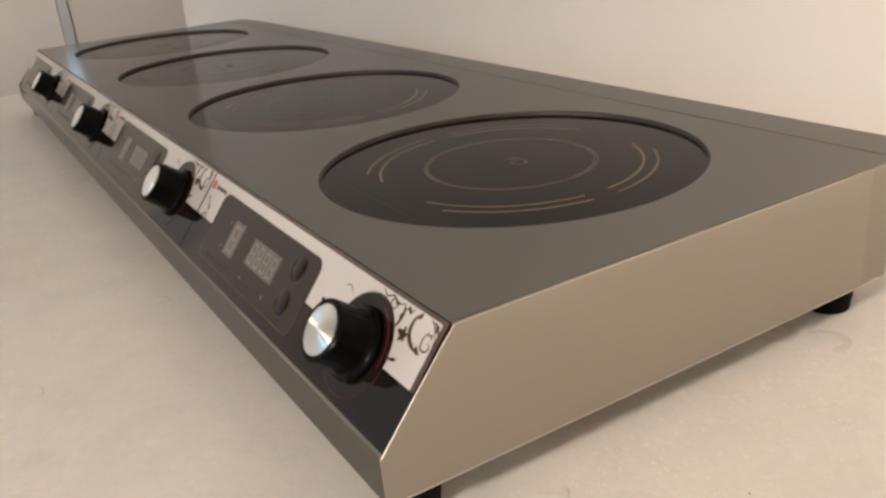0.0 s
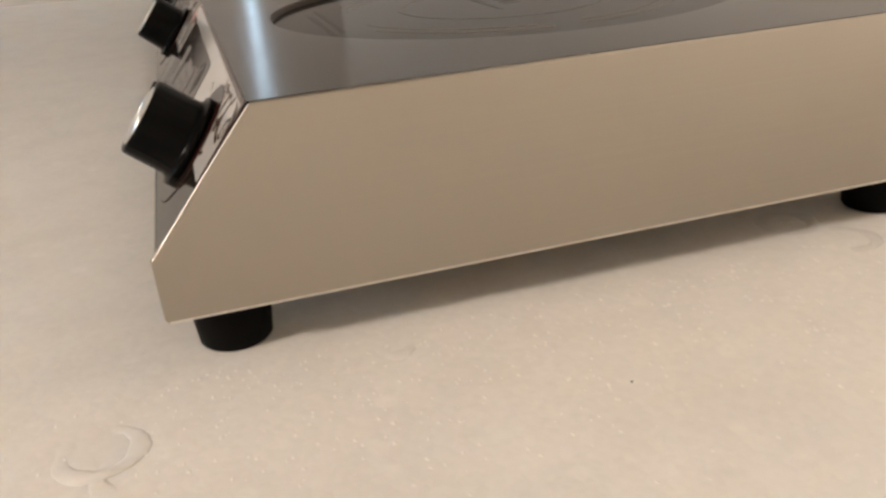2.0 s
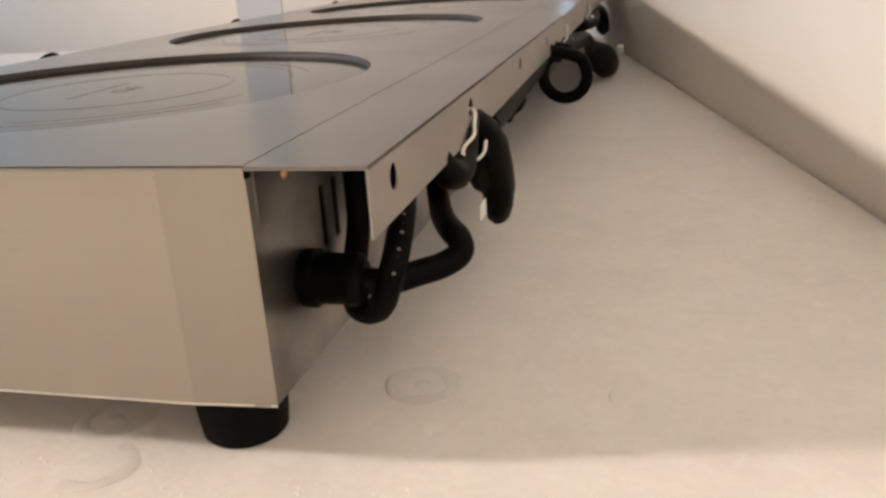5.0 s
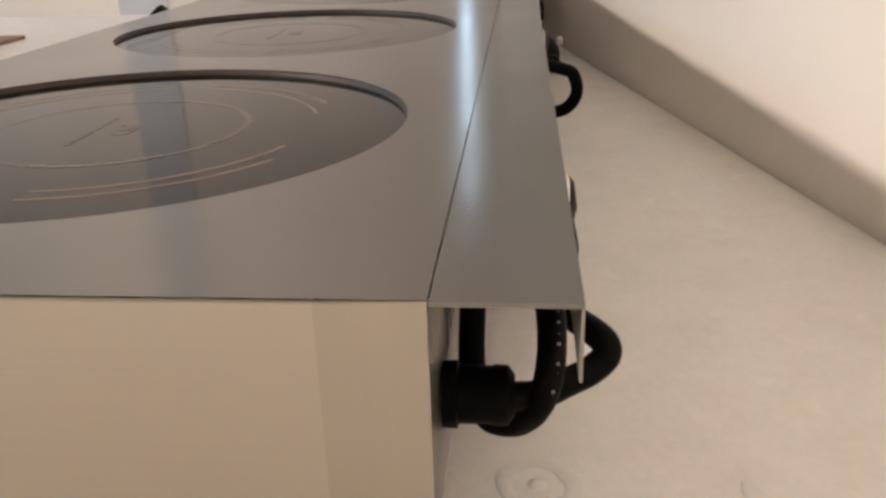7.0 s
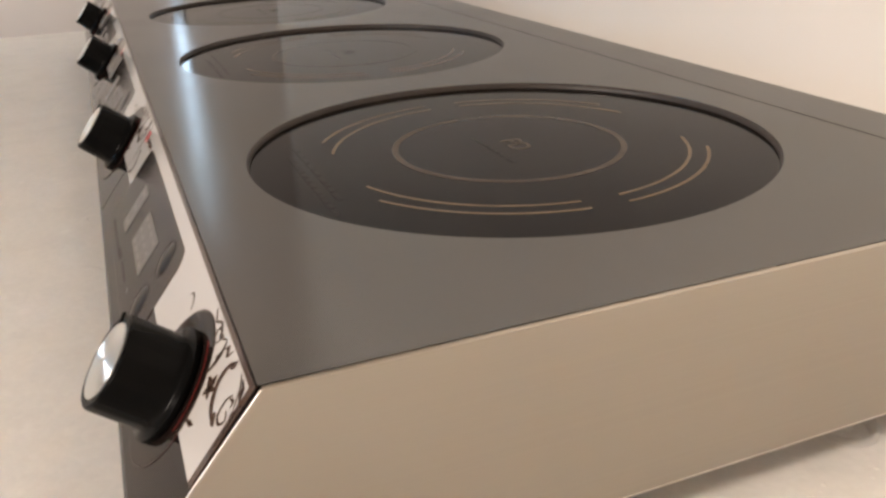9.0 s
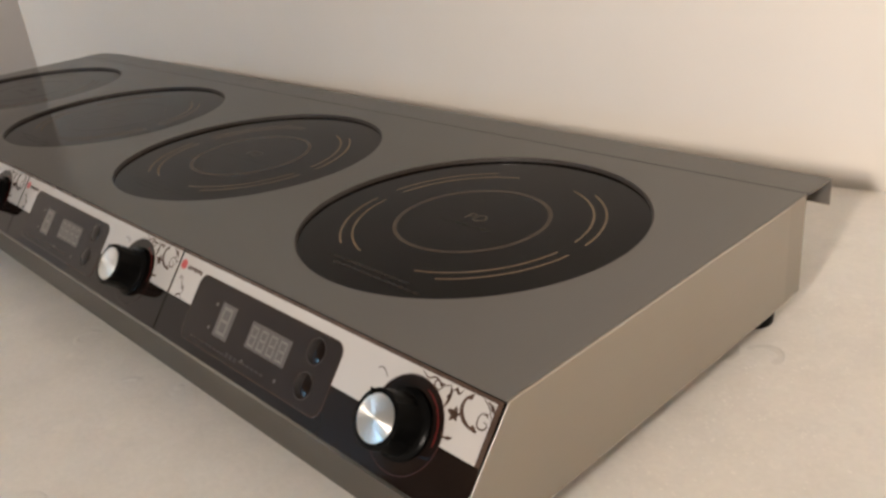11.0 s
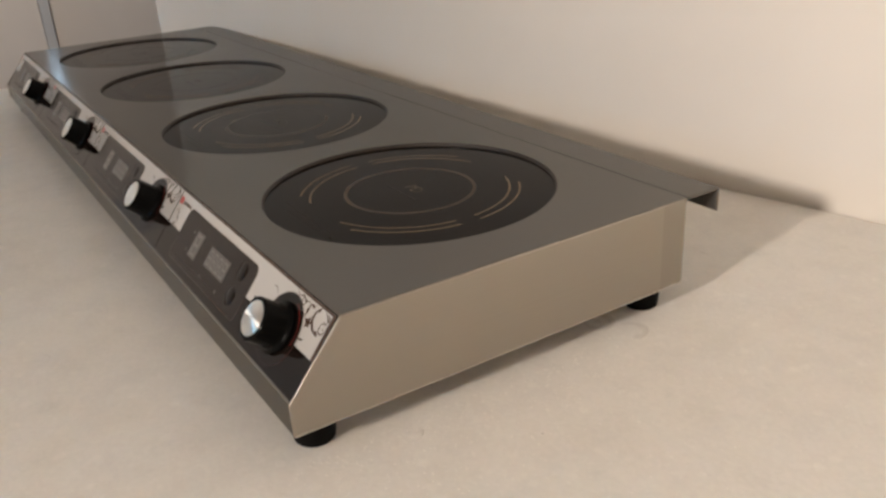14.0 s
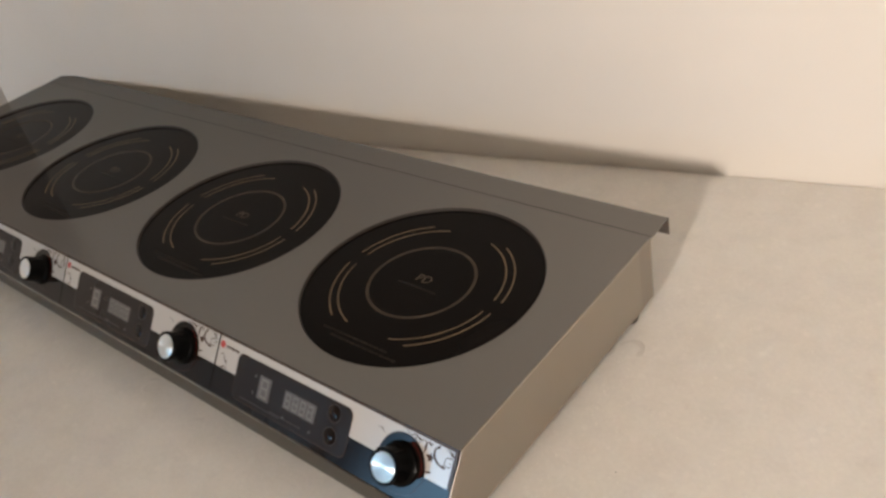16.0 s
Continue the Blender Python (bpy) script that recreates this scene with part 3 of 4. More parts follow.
# cooking plates
for i in range(4):
    at = pose(-X0 - PITCH * i, YC, H)
    part("gasket", lathe([(RAD - 0.00004, -0.0002), (RAD - 0.0004, -0.0004), (RAD - 0.0010, -0.0014), (RAD - 0.0012, -0.0036), (RAD - 0.004, -0.0036)], 96), GASKET, cooker, "dark silicone seal round the plate", 50, at)
    plate = part("glass_plate", lathe([(0, -0.0031), (RAD - 0.0012, -0.0031), (RAD - 0.0012, -0.006), (0, -0.006)], 96), GLASS, cooker, "black glossy ceramic glass plate", 40, at)
    z0, z1 = -0.00308, -0.00298
    part("ring_print", arc_band(0.0553, 0.0585, 0, 360, z0, z1, 72), RING_PRINT, plate)
    for a0, a1, b0, b1 in ((120.7, 173.6, 108.0, 173.4), (4.6, 60.2, 5.4, 71.0), (-60.0, -5.8, -71.2, -6.4), (-174.6, -121.0, -174.8, -108.0)):
        part("arc_print", arc_band(0.0958, 0.0974, a0, a1, z0, z1, 24), PRINT, plate)
        part("arc_print", arc_band(0.0870, 0.0886, b0, b1, z0, z1, 24), PRINT, plate)
    txt = bpy.data.curves.new("letters", "FONT")
    txt.body, txt.size, txt.align_x, txt.extrude = "PD", 0.0155, "CENTER", 0.00006
    tmp = new("letters", txt)
    me = bpy.data.meshes.new_from_object(tmp.evaluated_get(bpy.context.evaluated_depsgraph_get()))
    bpy.data.objects.remove(tmp)
    me.materials.append(LETTER_PRINT)
    mark = new("letter_print", me)
    mark.parent, mark.location = plate, (0.001, -0.0012, -0.00302)
    bm = bmesh.new()
    for k in range(9):
        box((-0.0235 + 0.0057 * k, -0.0112, z0), (-0.0235 + 0.0057 * k + 0.0046, -0.0088, z1), bm=bm)
    part("small_print", bm, PRINT_DIM, plate)
    bm = bmesh.new()
    rnd = random.Random(5)
    for row, (xa, xb, yy) in enumerate(((-0.046, 0.040, -0.0985), (-0.030, 0.056, -0.1045))):
        x = xa
        while x < xb:
            w = rnd.uniform(0.004, 0.010)
            box((x, yy - 0.0013, z0), (min(x + w, xb), yy + 0.0013, z1), bm=bm)
            x += w + 0.0016
    part("warning_print", bm, PRINT_DIM, plate)

# ---- sloping control panels ----
LV = math.hypot(YB, H - ZB)
DY, DZ = -YB / LV, (H - ZB) / LV
TILT = Matrix(((1, 0, 0, 0), (0, DY, -DZ, 0), (0, DZ, DY, H), (0, 0, 0, 1)))


def rounded(x0, x1, y0, y1, r, n=5):
    pts = []
    for cx, cy, a in ((x1 - r, y1 - r, 0), (x0 + r, y1 - r, 90), (x0 + r, y0 + r, 180), (x1 - r, y0 + r, 270)):
        pts += [(cx + r * math.cos(radians(a + 90 * k / n)), cy + r * math.sin(radians(a + 90 * k / n))) for k in range(n + 1)]
    return pts


def digit(x, y, w, h, z, panel):
    """Seven unlit segments."""
    s = 0.13 * h
    for ax, ay, bx, by in ((0, 0, w, s), (0, h / 2 - s / 2, w, h / 2 + s / 2), (0, h - s, w, h), (0, s, s, h / 2 - s / 2), (w - s, s, w, h / 2 - s / 2), (0, h / 2 + s / 2, s, h - s), (w - s, h / 2 + s / 2, w, h - s)):
        part("digit_segment", box((x + ax + 0.0003, y + ay + 0.0002, z), (x + bx - 0.0003, y + by - 0.0002, z + 0.0002)), SEGMENT, panel)


def leaf(bm, x, y, length, width, angle, z=0.00032):
    c, s = math.cos(radians(angle)), math.sin(radians(angle))
    pts = []
    for i in range(14):
        a = 2 * math.pi * i / 14
        u, v = length / 2 * math.cos(a), width / 2 * math.sin(a) * (1 - 0.45 * math.cos(a)) + 0.12 * length * math.cos(a) ** 2
        pts.append((x + u * c - v * s, y + u * s + v * c))
    prism(pts, 2, z, z + 0.0001, bm=bm)


def stroke(bm, points, wide, thin, z=0.00032):
    """A printed brush stroke through the points, thick in the middle and thin at its ends."""
    pts = [Vector((*p, 0)) for p in points]
    ext = [2 * pts[0] - pts[1]] + pts + [2 * pts[-1] - pts[-2]]
    line = []
    for p0, p1, p2, p3 in zip(ext, ext[1:], ext[2:], ext[3:]):
        for k in range(6):
            t = k / 6
            line.append(0.5 * (2 * p1 + (p2 - p0) * t + (2 * p0 - 5 * p1 + 4 * p2 - p3) * t * t + (3 * p1 - p0 - 3 * p2 + p3) * t ** 3))
    line.append(pts[-1])
    rows = []
    for i, p in enumerate(line):
        d = line[min(i + 1, len(line) - 1)] - line[max(i - 1, 0)]
        n = Vector((-d.y, d.x, 0)).normalized()
        w = (thin + (wide - thin) * math.sin(math.pi * i / (len(line) - 1))) / 2
        rows.append([bm.verts.new((*(p + n * w * e).xy, zz)) for e, zz in ((-1, z), (1, z), (1, z + 0.0001), (-1, z + 0.0001))])
    for p, q in zip(rows, rows[1:]):
        for k in range(4):
            bm.faces.new((p[k], p[(k + 1) % 4], q[(k + 1) % 4], q[k]))


ORNAMENTS = (
    (((-0.0205, -0.0036), (-0.0236, -0.0072), (-0.0240, -0.0124), (-0.0208, -0.0166), (-0.0165, -0.0188), (-0.0122, -0.0196)), 0.0024, 0.0004),
    (((-0.0350, -0.0044), (-0.0336, -0.0080), (-0.0338, -0.0120), (-0.0352, -0.0165)), 0.0019, 0.0005),
    (((-0.0398, -0.0066), (-0.0420, -0.0092), (-0.0452, -0.0084), (-0.0456, -0.0056), (-0.0428, -0.0050), (-0.0424, -0.0068)), 0.0010, 0.0005),
    (((-0.0562, -0.0036), (-0.0510, -0.0058), (-0.0462, -0.0040), (-0.0400, -0.0060), (-0.0352, -0.0042)), 0.0010, 0.0004),
    (((-0.0340, -0.0072), (-0.0312, -0.0050), (-0.0288, -0.0066), (-0.0266, -0.0036)), 0.0010, 0.0004),
    (((-0.0102, -0.0088), (-0.0124, -0.0120), (-0.0118, -0.0164), (-0.0082, -0.0172), (-0.0060, -0.0146), (-0.0086, -0.0130)), 0.0009, 0.0004),
    (((-0.0104, -0.0104), (-0.0082, -0.0094), (-0.0074, -0.0112)), 0.0010, 0.0004),
    (((-0.0310, -0.0272), (-0.0284, -0.0288), (-0.0255, -0.0284), (-0.0228, -0.0270)), 0.0011, 0.0004),
    (((-0.0100, -0.0036), (-0.0066, -0.0054), (-0.0036, -0.0088)), 0.0012, 0.0005),
    (((-0.0130, -0.0034), (-0.0088, -0.0058), (-0.0050, -0.0106)), 0.0007, 0.0003),
    (((-0.0872, -0.0133), (-0.0846, -0.0116), (-0.0812, -0.0126), (-0.0782, -0.0152)), 0.0006, 0.0003),
    (((-0.3046, -0.0222), (-0.3040, -0.0194), (-0.3012, -0.0196), (-0.2992, -0.0238), (-0.2958, -0.0256), (-0.2946, -0.0288), (-0.2972, -0.0312)), 0.0008, 0.0003),
    (((-0.3008, -0.0338), (-0.2984, -0.0312), (-0.2950, -0.0320), (-0.2938, -0.0338)), 0.0008, 0.0003),
)


LEAVES = ((-0.0128, -0.0190, 0.0050, 0.0024, -25), (-0.0338, -0.0092, 0.0044, 0.0022, 70), (-0.0408, -0.0060, 0.0034, 0.0018, 20), (-0.0302, -0.0054, 0.0036, 0.0018, -30), (-0.0206, -0.0050, 0.0044, 0.0020, 55), (-0.0062, -0.0062, 0.0044, 0.0020, -50), (-0.0042, -0.0120, 0.0034, 0.0016, -80), (-0.0250, -0.0282, 0.0034, 0.0018, 10), (-0.2968, -0.0262, 0.0032, 0.0016, -60), (-0.2998, -0.0322, 0.0034, 0.0018, 30))


def control_panel(i):
    """One control strip: glossy black sheet, white print, smoked window with displays and buttons."""
    x_end = -STRIP + (0.0008 if i < 3 else 0.0014)
    x_first = -0.0014 if i == 0 else -0.0004
    at = pose(-STRIP * i, 0, 0) @ TILT
    bm = prism(rounded(x_end, x_first, -LV + 0.0016, -0.0004, 0.0006, 3), 2, -0.002, 0.0, 0.0002, 1)
    panel = part("control_panel", bm, ACRYLIC, cooker, "glossy black and white control strip", None, at)
    z = 0.0002
    xr = x_first - (0.0035 if i == 0 else 0.0006)
    bay = [(p[0], p[1]) for p in rounded(-0.2782, -0.1166, -0.0558, -0.0098, 0.0074)[:12]][::-1]
    out = [(xr, -0.0028), (x_end + 0.0006, -0.0028), (x_end + 0.0006, -0.034), (-0.2782, -0.034), *bay, (-0.1166, -0.034), (xr, -0.034)]
    part("white_print", prism(out, 2, 0.00002, z), LABEL, panel, "white printed field")
    part("display_window", prism(rounded(-0.2778, -0.1172, -0.0555, -0.0102, 0.007), 2, 0.00002, 0.00035), SMOKED, panel, "smoked display window")
    part("window_outline", arc_frame(-0.2778, -0.1172, -0.0555, -0.0102), ORNAMENT, panel)
    part("display", box((-0.2420, -0.0440, 0.0003), (-0.2246, -0.0210, 0.00055)), DISPLAY, panel, "unlit grey one-digit display")
    digit(-0.2390, -0.0420, 0.0112, 0.0190, 0.0005, panel)
    part("display", box((-0.2046, -0.0400, 0.0003), (-0.1610, -0.0228, 0.00055)), DISPLAY, panel, "unlit grey four-digit display")
    for k in range(4):
        digit(-0.2028 + 0.0104 * k, -0.0385, 0.0078, 0.0136, 0.0005, panel)
    for v in (0.0213, 0.0425):
        part("button", lathe([(0, 0.0013), (0.0022, 0.00125), (0.0044, 0.0010), (0.0064, 0.0006), (0.0074, 0.0003)], 28), ACRYLIC, panel, "round black push button", 60, pose(-0.1386, -v, 0.0001))
        part("button_ring", arc_band(0.0078, 0.0084, 0, 360, 0.0003, 0.0005, 32), GASKET, panel, "", None, pose(-0.1386, -v, 0))
    for lx, lv in ((-0.2484, 0.0245), (-0.2484, 0.0408), (-0.2012, 0.0489), (-0.1640, 0.0488)):
        part("indicator", lathe([(0, 0.0006), (0.0011, 0.0005), (0.0013, 0.0003)], 12), DISPLAY, panel, "", None, pose(lx, -lv, 0))
    part("edge_print", box((x_end + 0.0006, -0.0027, 0.00002), (x_first - 0.0003, -0.0008, 0.00018)), ORNAMENT, panel, "brown printed border")
    if i == 0:
        part("edge_print", box((xr + 0.0001, -0.034, 0.00002), (x_first - 0.0003, -0.0028, 0.00018)), ORNAMENT, panel, "brown printed border")
    # prints
    for points, wide, thin in ORNAMENTS:
        bm = bmesh.new()
        stroke(bm, points, wide, thin)
        part("tendril_print", bm, ORNAMENT, panel, "brown tendril ornament")
    for k in range(5):
        bm = bmesh.new()
        a = 72 * k + 20
        grow = (0.85, 1.0, 1.2, 0.95, 0.8)[k]
        leaf(bm, -0.0268 + 0.0021 * grow * math.cos(radians(a)), -0.0166 + 0.0021 * grow * math.sin(radians(a)), 0.0046 * grow, 0.0025 * grow, a)
        part("leaf_print", bm, ORNAMENT, panel, "brown leaf ornament")
    for lx, ly, long, wide, turn in LEAVES:
        bm = bmesh.new()
        leaf(bm, lx, ly, long, wide, turn)
        part("leaf_print", bm, ORNAMENT, panel, "brown leaf ornament")
    part("logo_print", prism([(-0.3054 + 0.0042 * math.cos(a * 0.3927) * (1 if a % 4 else 0.8), -0.0106 + 0.0036 * math.sin(a * 0.3927)) for a in range(16)], 2, 0.0002, 0.0004), RED, panel, "small red emblem")
    bm = bmesh.new()
    for k in range(7):
        box((-0.2992 + 0.0029 * k, -0.0128 + 0.0005 * (k % 3), 0.0002), (-0.2970 + 0.0029 * k, -0.0098 + 0.0004 * (k % 2), 0.0004), bm=bm)
    part("logo_bar", bm, ORNAMENT, panel)
    for k in range(2):
        bm = bmesh.new()
        for q in range(12 - 3 * k):
            box((-0.2650 + 0.0050 * q + 0.045 * k, -0.0522 + 0.0015 * k, 0.0003), (-0.2613 + 0.0050 * q + 0.045 * k, -0.0508 + 0.0015 * k, 0.00045), bm=bm)
        part("small_print", bm, GASKET, panel)
    part("dial_disc", lathe([(0, 0.0004), (0.0256, 0.0004), (0.0258, 0.0001)], 64), ACRYLIC, panel, "black printed dial disc", 40, pose(-0.0550, -0.0328, 0))
    part("dial_ring", arc_band(0.0258, 0.0263, 0, 360, 0.0001, 0.0003, 64), DIAL_RED, panel, "dull red dial line", None, pose(-0.0550, -0.0328, 0))
    part("dial_arc", arc_band(0.0221, 0.0226, -8, 72, 0.0004, 0.00043, 20), DIM_RED, panel, "red dial line", None, pose(-0.0550, -0.0328, 0))
    # knob
    at = pose(-0.0550 - STRIP * i, 0, 0) @ TILT @ pose(0, -0.0328, 0)
    prof = [(0, 0.0006), (0.0190, 0.0006), (0.0193, 0.0012), (0.0191, 0.0028), (0.0170, 0.0036), (0.0162, 0.0044), (0.0160, 0.0060), (0.0157, 0.0206), (0.0154, 0.0218), (0.0146, 0.0224), (0.0128, 0.0224), (0.0126, 0.0220), (0, 0.0220)]
    bm = lathe(prof, 64)
    for v in bm.verts:
        r = math.hypot(v.co.x, v.co.y)
        if 0.0055 < v.co.z < 0.0212 and r > 0.01:
            k = 1 - 0.012 * (1 + math.cos(24 * math.atan2(v.co.y, v.co.x)))
            v.co.x, v.co.y = v.co.x * k, v.co.y * k
    knob = part("knob", bm, KNOB_BLACK, cooker, "black round knob with a silver cap", 35, at)
    part("cap", lathe([(0, 0.0228), (0.0116, 0.0228), (0.0124, 0.0226), (0.0126, 0.0220)], 64), CAP, knob, "spun aluminium cap", 40)
    part("pointer", box((-0.0007, 0.0120, 0.0218), (0.0007, 0.0162, 0.0229), 0.0002, 1), KNOB_BLACK, knob, "", None, pose(0, 0, 0, 0, 0, 38))


def arc_frame(x0, x1, y0, y1):
    bm = bmesh.new()
    a, b = rounded(x0, x1, y0, y1, 0.007), rounded(x0 - 0.0006, x1 + 0.0006, y0 - 0.0006, y1 + 0.0006, 0.0076)
    va, vb = [bm.verts.new((*p, 0.00037)) for p in a], [bm.verts.new((*p, 0.00025)) for p in b]
    for i in range(len(a)):
        j = (i + 1) % len(a)
        bm.faces.new((va[i], va[j], vb[j], vb[i]))
    return bm


DIM_RED = plain("dim_red_print", (0.17, 0.018, 0.016), 0.25, 0.0, 0.1, 60)
DIAL_RED = plain("dull_red_print", (0.05, 0.02, 0.018), 0.2, 0.0, 0.15, 60)
for i in range(4):
    control_panel(i)

# ---- cords behind the cooker ----
CR = 0.0044


def gland(x):
    """Black cord grip on the back panel: nut, body and collar along y."""
    bm = lathe([(0, 0.0), (0.0096, 0.0), (0.0098, 0.0040), (0.0085, 0.0046), (0.0084, 0.0140), (0.0088, 0.0148), (0.0086, 0.0185), (0.0058, 0.0205), (0, 0.0205)], 28)
    return part("cord_grip", bm, CORD, cooker, "black plastic cord grip", 35, pose(x, YE, 0.052, -90, 0, 0))


def cord(points, radius=CR, label="thick black power cord"):
    return part("power_cord", tube(points, radius), CORD, cooker, label, 60)


for i in range(4):
    x = -0.0340 - PITCH * i
    gland(x)
    part("cover_screw", lathe([(0, 0.0016), (0.0016, 0.0014), (0.0024, 0.0004), (0.0025, 0)], 14), BRASS, cooker, "small brass screw", 40, pose(x + 0.008, YE + 0.0006, 0.0895, -90, 0, 0))
    if i:
        # straight up behind the panel
        cord([(x, 0.3300, 0.0515), (x - 0.0040, 0.3370, 0.0540), (x - 0.0120, 0.3385, 0.0640), (x - 0.0200, 0.3350, 0.0780), (x - 0.0300, 0.3330, 0.0880)])
        continue
    # out of the grip to a sharp bend, then along behind the panel and up
    cord([(x, 0.3300, 0.0515), (x - 0.0030, 0.3420, 0.0505), (x - 0.0090, 0.3510, 0.0515), (x - 0.0135, 0.3575, 0.0525), (x - 0.0175, 0.3625, 0.0553), (x - 0.0190, 0.3622, 0.0592), (x - 0.0240, 0.3588, 0.0605), (x - 0.0360, 0.3540, 0.0588), (x - 0.0580, 0.3465, 0.0560), (x - 0.0740, 0.3415, 0.0562), (x - 0.0880, 0.3370, 0.0620), (x - 0.1000, 0.3330, 0.0730), (x - 0.1080, 0.3300, 0.0890)])
    # down the back panel, under the grip and up again behind the lip
    loop = [(x - 0.0380, 0.3225, 0.0940), (x - 0.0380, 0.3217, 0.0780), (x - 0.0360, 0.3214, 0.0620), (x - 0.0300, 0.3212, 0.0500), (x - 0.0200, 0.3225, 0.0420), (x - 0.0125, 0.3262, 0.0378), (x - 0.0100, 0.3305, 0.0362), (x - 0.0055, 0.3370, 0.0398), (x - 0.0008, 0.3415, 0.0475), (x + 0.0000, 0.3445, 0.0560), (x - 0.0048, 0.3457, 0.0635), (x - 0.0125, 0.3455, 0.0715), (x - 0.0220, 0.3435, 0.0800), (x - 0.0360, 0.3400, 0.0890), (x - 0.0800, 0.3390, 0.0900)]
    held = cord(loop)
    side = Vector((0.86, 0.42, 0.28)).normalized()
    for k in range(13):
        t = 8 + 3.4 * k / 12
        n = int(t)
        p = Vector(loop[n]).lerp(Vector(loop[n + 1]), t - n) + side * (CR + 0.0002)
        if k in (1, 4, 7):
            continue
        bm = box((-0.0002, -0.0005, -0.0007), (0.0002, 0.0005, 0.0007 - 0.0004 * (k % 2)))
        part("cord_print", bm, CORD_PRINT, held, "", None, Matrix.Translation(p) @ side.to_track_quat("X", "Z").to_matrix().to_4x4())


def lump(rows, label):
    """A moulded plug body: a run of (place, radius), flattened a little and softly uneven."""
    bm = bmesh.new()
    n, prev, first = 14, None, None
    for i, (p, r) in enumerate(rows):
        p = Vector(p)
        d = (Vector(rows[min(i + 1, len(rows) - 1)][0]) - Vector(rows[max(i - 1, 0)][0])).normalized()
        u = (Vector((1, 0, 0)) - d * d.x).normalized()
        w = d.cross(u)
        ring = [bm.verts.new(p + r * (u * math.cos(2 * math.pi * k / n) * 1.15 + w * math.sin(2 * math.pi * k / n) * 0.9) * (1 + 0.05 * math.sin(3 * k + 2 * i))) for k in range(n)]
        if prev:
            for k in range(n):
                bm.faces.new((prev[k], prev[(k + 1) % n], ring[(k + 1) % n], ring[k]))
        else:
            first = ring
        prev = ring
    bm.faces.new(first[::-1]), bm.faces.new(prev)
    return part("plug", bm, CORD, cooker, label, 50)


def tie_loop(x):
    """White nylon tie hung from a hole of the lip, with its head."""
    z = TRAY_Z - 0.0085
    run = ((0.0, -0.002, 0.0), (0.0030, 0.0020, -0.0010), (0.0065, 0.0024, -0.0055), (0.0085, 0.0024, -0.0095), (0.0200, 0.0012, -0.0112), (0.0245, 0.0012, -0.0130), (0.0215, 0.0020, -0.0160), (0.0020, 0.0020, -0.0208), (-0.0130, 0.0020, -0.0208), (-0.0175, 0.0020, -0.0160), (-0.0200, 0.0020, -0.0150))
    tie = part("cable_tie", tube([(x + dx, YF + dy, z + dz) for dx, dy, dz in run], 0.0008, 6), NYLON, cooker, "white nylon cable tie", 60)
    part("tie_head", box((x - 0.0300, YF + 0.0006, z - 0.0195), (x - 0.0200, YF + 0.0044, z - 0.0135), 0.0008), NYLON, tie, "white tie head")
    part("tie_tail", box((x - 0.0350, YF + 0.0016, z - 0.0172), (x - 0.0295, YF + 0.0030, z - 0.0150)), NYLON, tie)


# first hank: folded cord, a plug hanging below, wrapped tail
cord([(-0.085, 0.3400, 0.0880), (-0.088, 0.3450, 0.0800), (-0.092, 0.3495, 0.0725), (-0.101, 0.3510, 0.0695), (-0.114, 0.3505, 0.0720), (-0.132, 0.3480, 0.0800), (-0.160, 0.3430, 0.0900)], 0.0060, "folded black power cord")
lump([((-0.138, 0.3470, 0.0860), 0.0035), ((-0.146, 0.3500, 0.0810), 0.0055), ((-0.156, 0.3525, 0.0740), 0.0068), ((-0.167, 0.3530, 0.0640), 0.0080), ((-0.178, 0.3520, 0.0530), 0.0086), ((-0.186, 0.3510, 0.0410), 0.0088), ((-0.191, 0.3500, 0.0320), 0.0080), ((-0.195, 0.3490, 0.0250), 0.0066), ((-0.197, 0.3485, 0.0215), 0.003)], "black moulded plug hanging from its cord")
lump([((-0.150, 0.3440, 0.0700), 0.003), ((-0.156, 0.3450, 0.0640), 0.0056), ((-0.166, 0.3450, 0.0560), 0.0062), ((-0.174, 0.3450, 0.0480), 0.0056), ((-0.178, 0.3450, 0.0430), 0.003)], "black moulded plug half")
part("plug_label", box((-0.1560, 0.3500, 0.0370), (-0.1440, 0.3506, 0.0440)), NYLON, cooker, "white paper tag on the plug", None)
cord([(-0.198, 0.3450, 0.0680), (-0.230, 0.3450, 0.0690), (-0.270, 0.3450, 0.0700), (-0.320, 0.3445, 0.0705), (-0.370, 0.3445, 0.0715), (-0.405, 0.3440, 0.0760)], 0.0062, "folded black power cord")
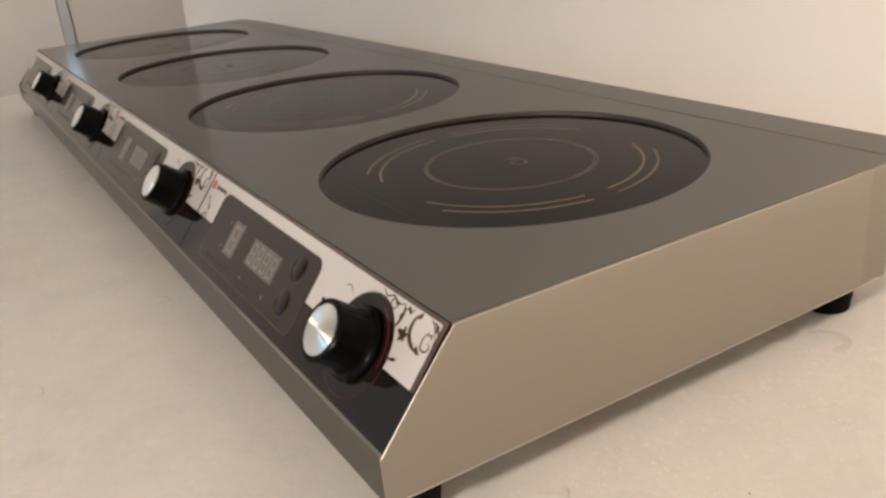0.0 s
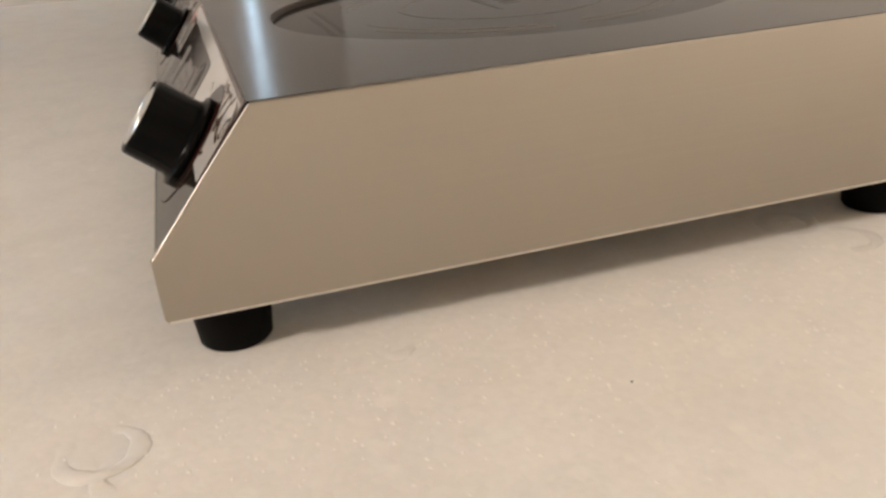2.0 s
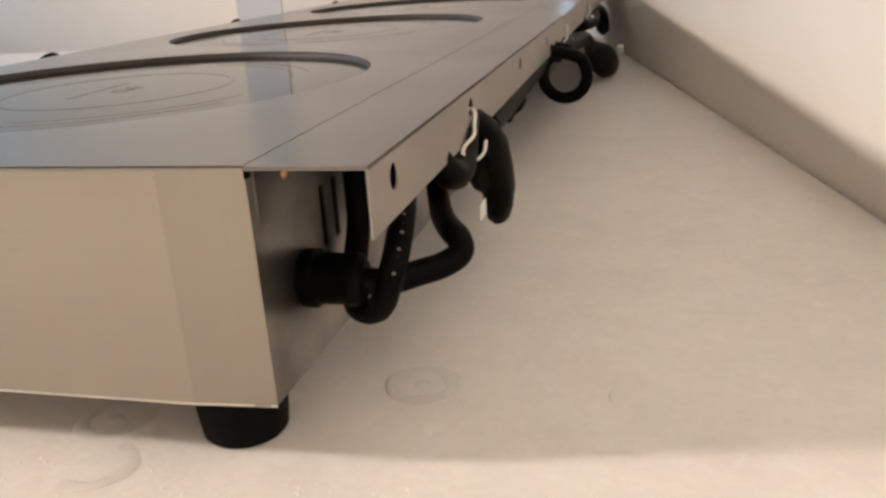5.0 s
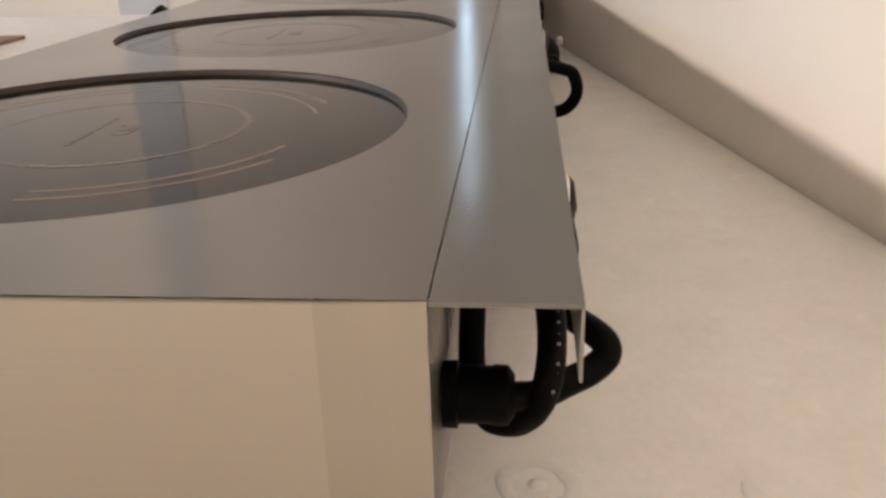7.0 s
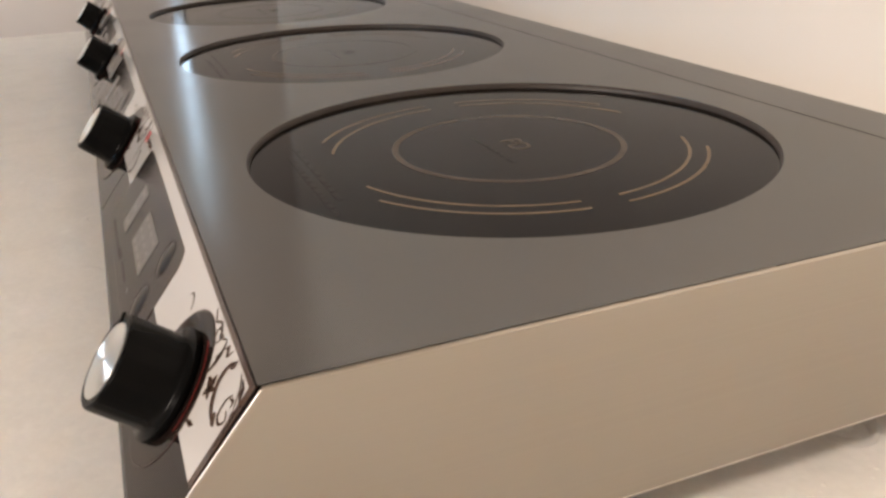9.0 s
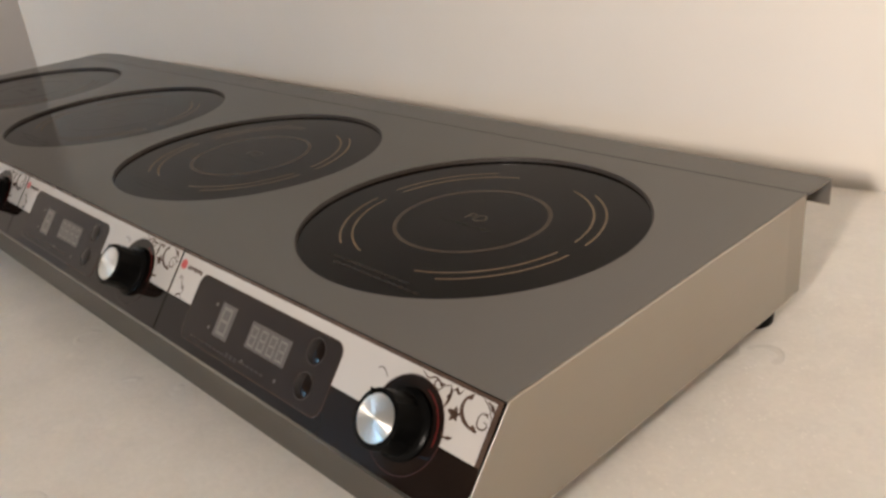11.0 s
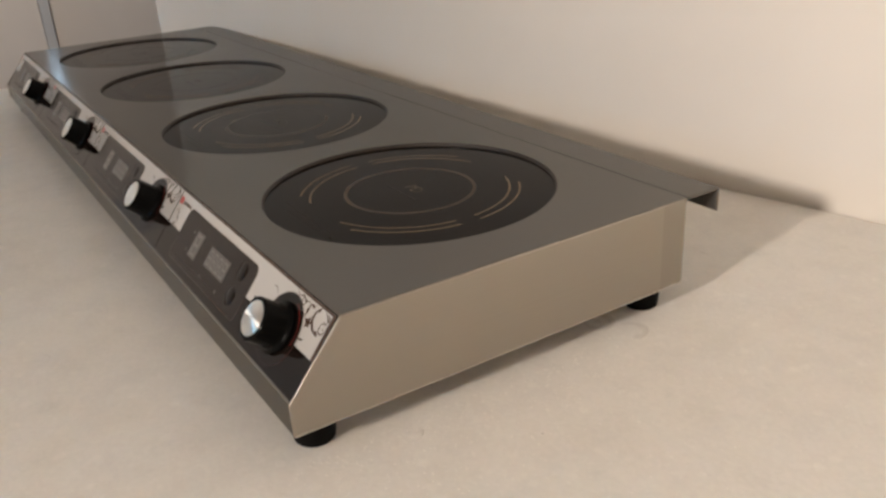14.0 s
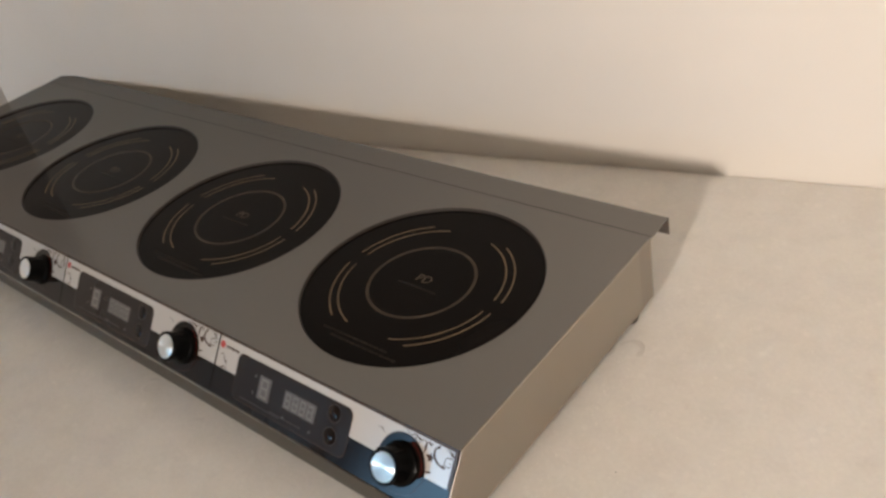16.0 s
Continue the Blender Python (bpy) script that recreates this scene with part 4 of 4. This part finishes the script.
cord([(-0.200, 0.3370, 0.0680), (-0.260, 0.3370, 0.0660), (-0.330, 0.3370, 0.0670), (-0.390, 0.3370, 0.0720), (-0.430, 0.3380, 0.0800)], 0.0060, "folded black power cord")
tie_loop(hole_x[1])

# second hank: an open ring of cord
ring = []
for q in range(12):
    a = 2 * math.pi * q / 12 + 2.2
    ring.append((-0.420 - 0.0015 * q, 0.3590 - 0.0165 * math.cos(a), 0.0600 + 0.0170 * math.sin(a)))
cord([(-0.405, 0.3450, 0.0820)] + ring + [(-0.440, 0.3440, 0.0800)], CR, "looped black power cord")
cord([(-0.420, 0.3430, 0.0830), (-0.450, 0.3450, 0.0790), (-0.490, 0.3470, 0.0760)], 0.0060, "folded black power cord")
tie_loop(hole_x[4])
cord([(-0.490, 0.3470, 0.0760), (-0.560, 0.3530, 0.0680), (-0.630, 0.3550, 0.0660), (-0.690, 0.3550, 0.0580), (-0.735, 0.3550, 0.0460)], 0.0066, "folded black power cord")

# third hank: the last plug lies on the foam
lump([((-0.735, 0.3540, 0.0460), 0.006), ((-0.765, 0.3565, 0.0370), 0.0110), ((-0.785, 0.3600, 0.0290), 0.0155), ((-0.815, 0.3630, 0.0215), 0.0180), ((-0.835, 0.3640, 0.0200), 0.0178), ((-0.845, 0.3645, 0.0195), 0.0130)], "black moulded plug lying on the foam")
lump([((-0.900, 0.3490, 0.0740), 0.004), ((-0.918, 0.3540, 0.0690), 0.0085), ((-0.940, 0.3550, 0.0580), 0.0105), ((-0.950, 0.3560, 0.0450), 0.0090), ((-0.953, 0.3560, 0.0390), 0.004)], "black moulded plug hanging from its cord")
part("plug_cap", box((-0.866, 0.3770, 0.0240), (-0.852, 0.3850, 0.0330), 0.0015), NYLON, cooker, "white plug insert")
cord([(-0.690, 0.3440, 0.0800), (-0.740, 0.3490, 0.0700), (-0.820, 0.3530, 0.0670), (-0.880, 0.3490, 0.0690), (-0.900, 0.3440, 0.0800)], 0.0068, "folded black power cord")
tie_loop(hole_x[6])
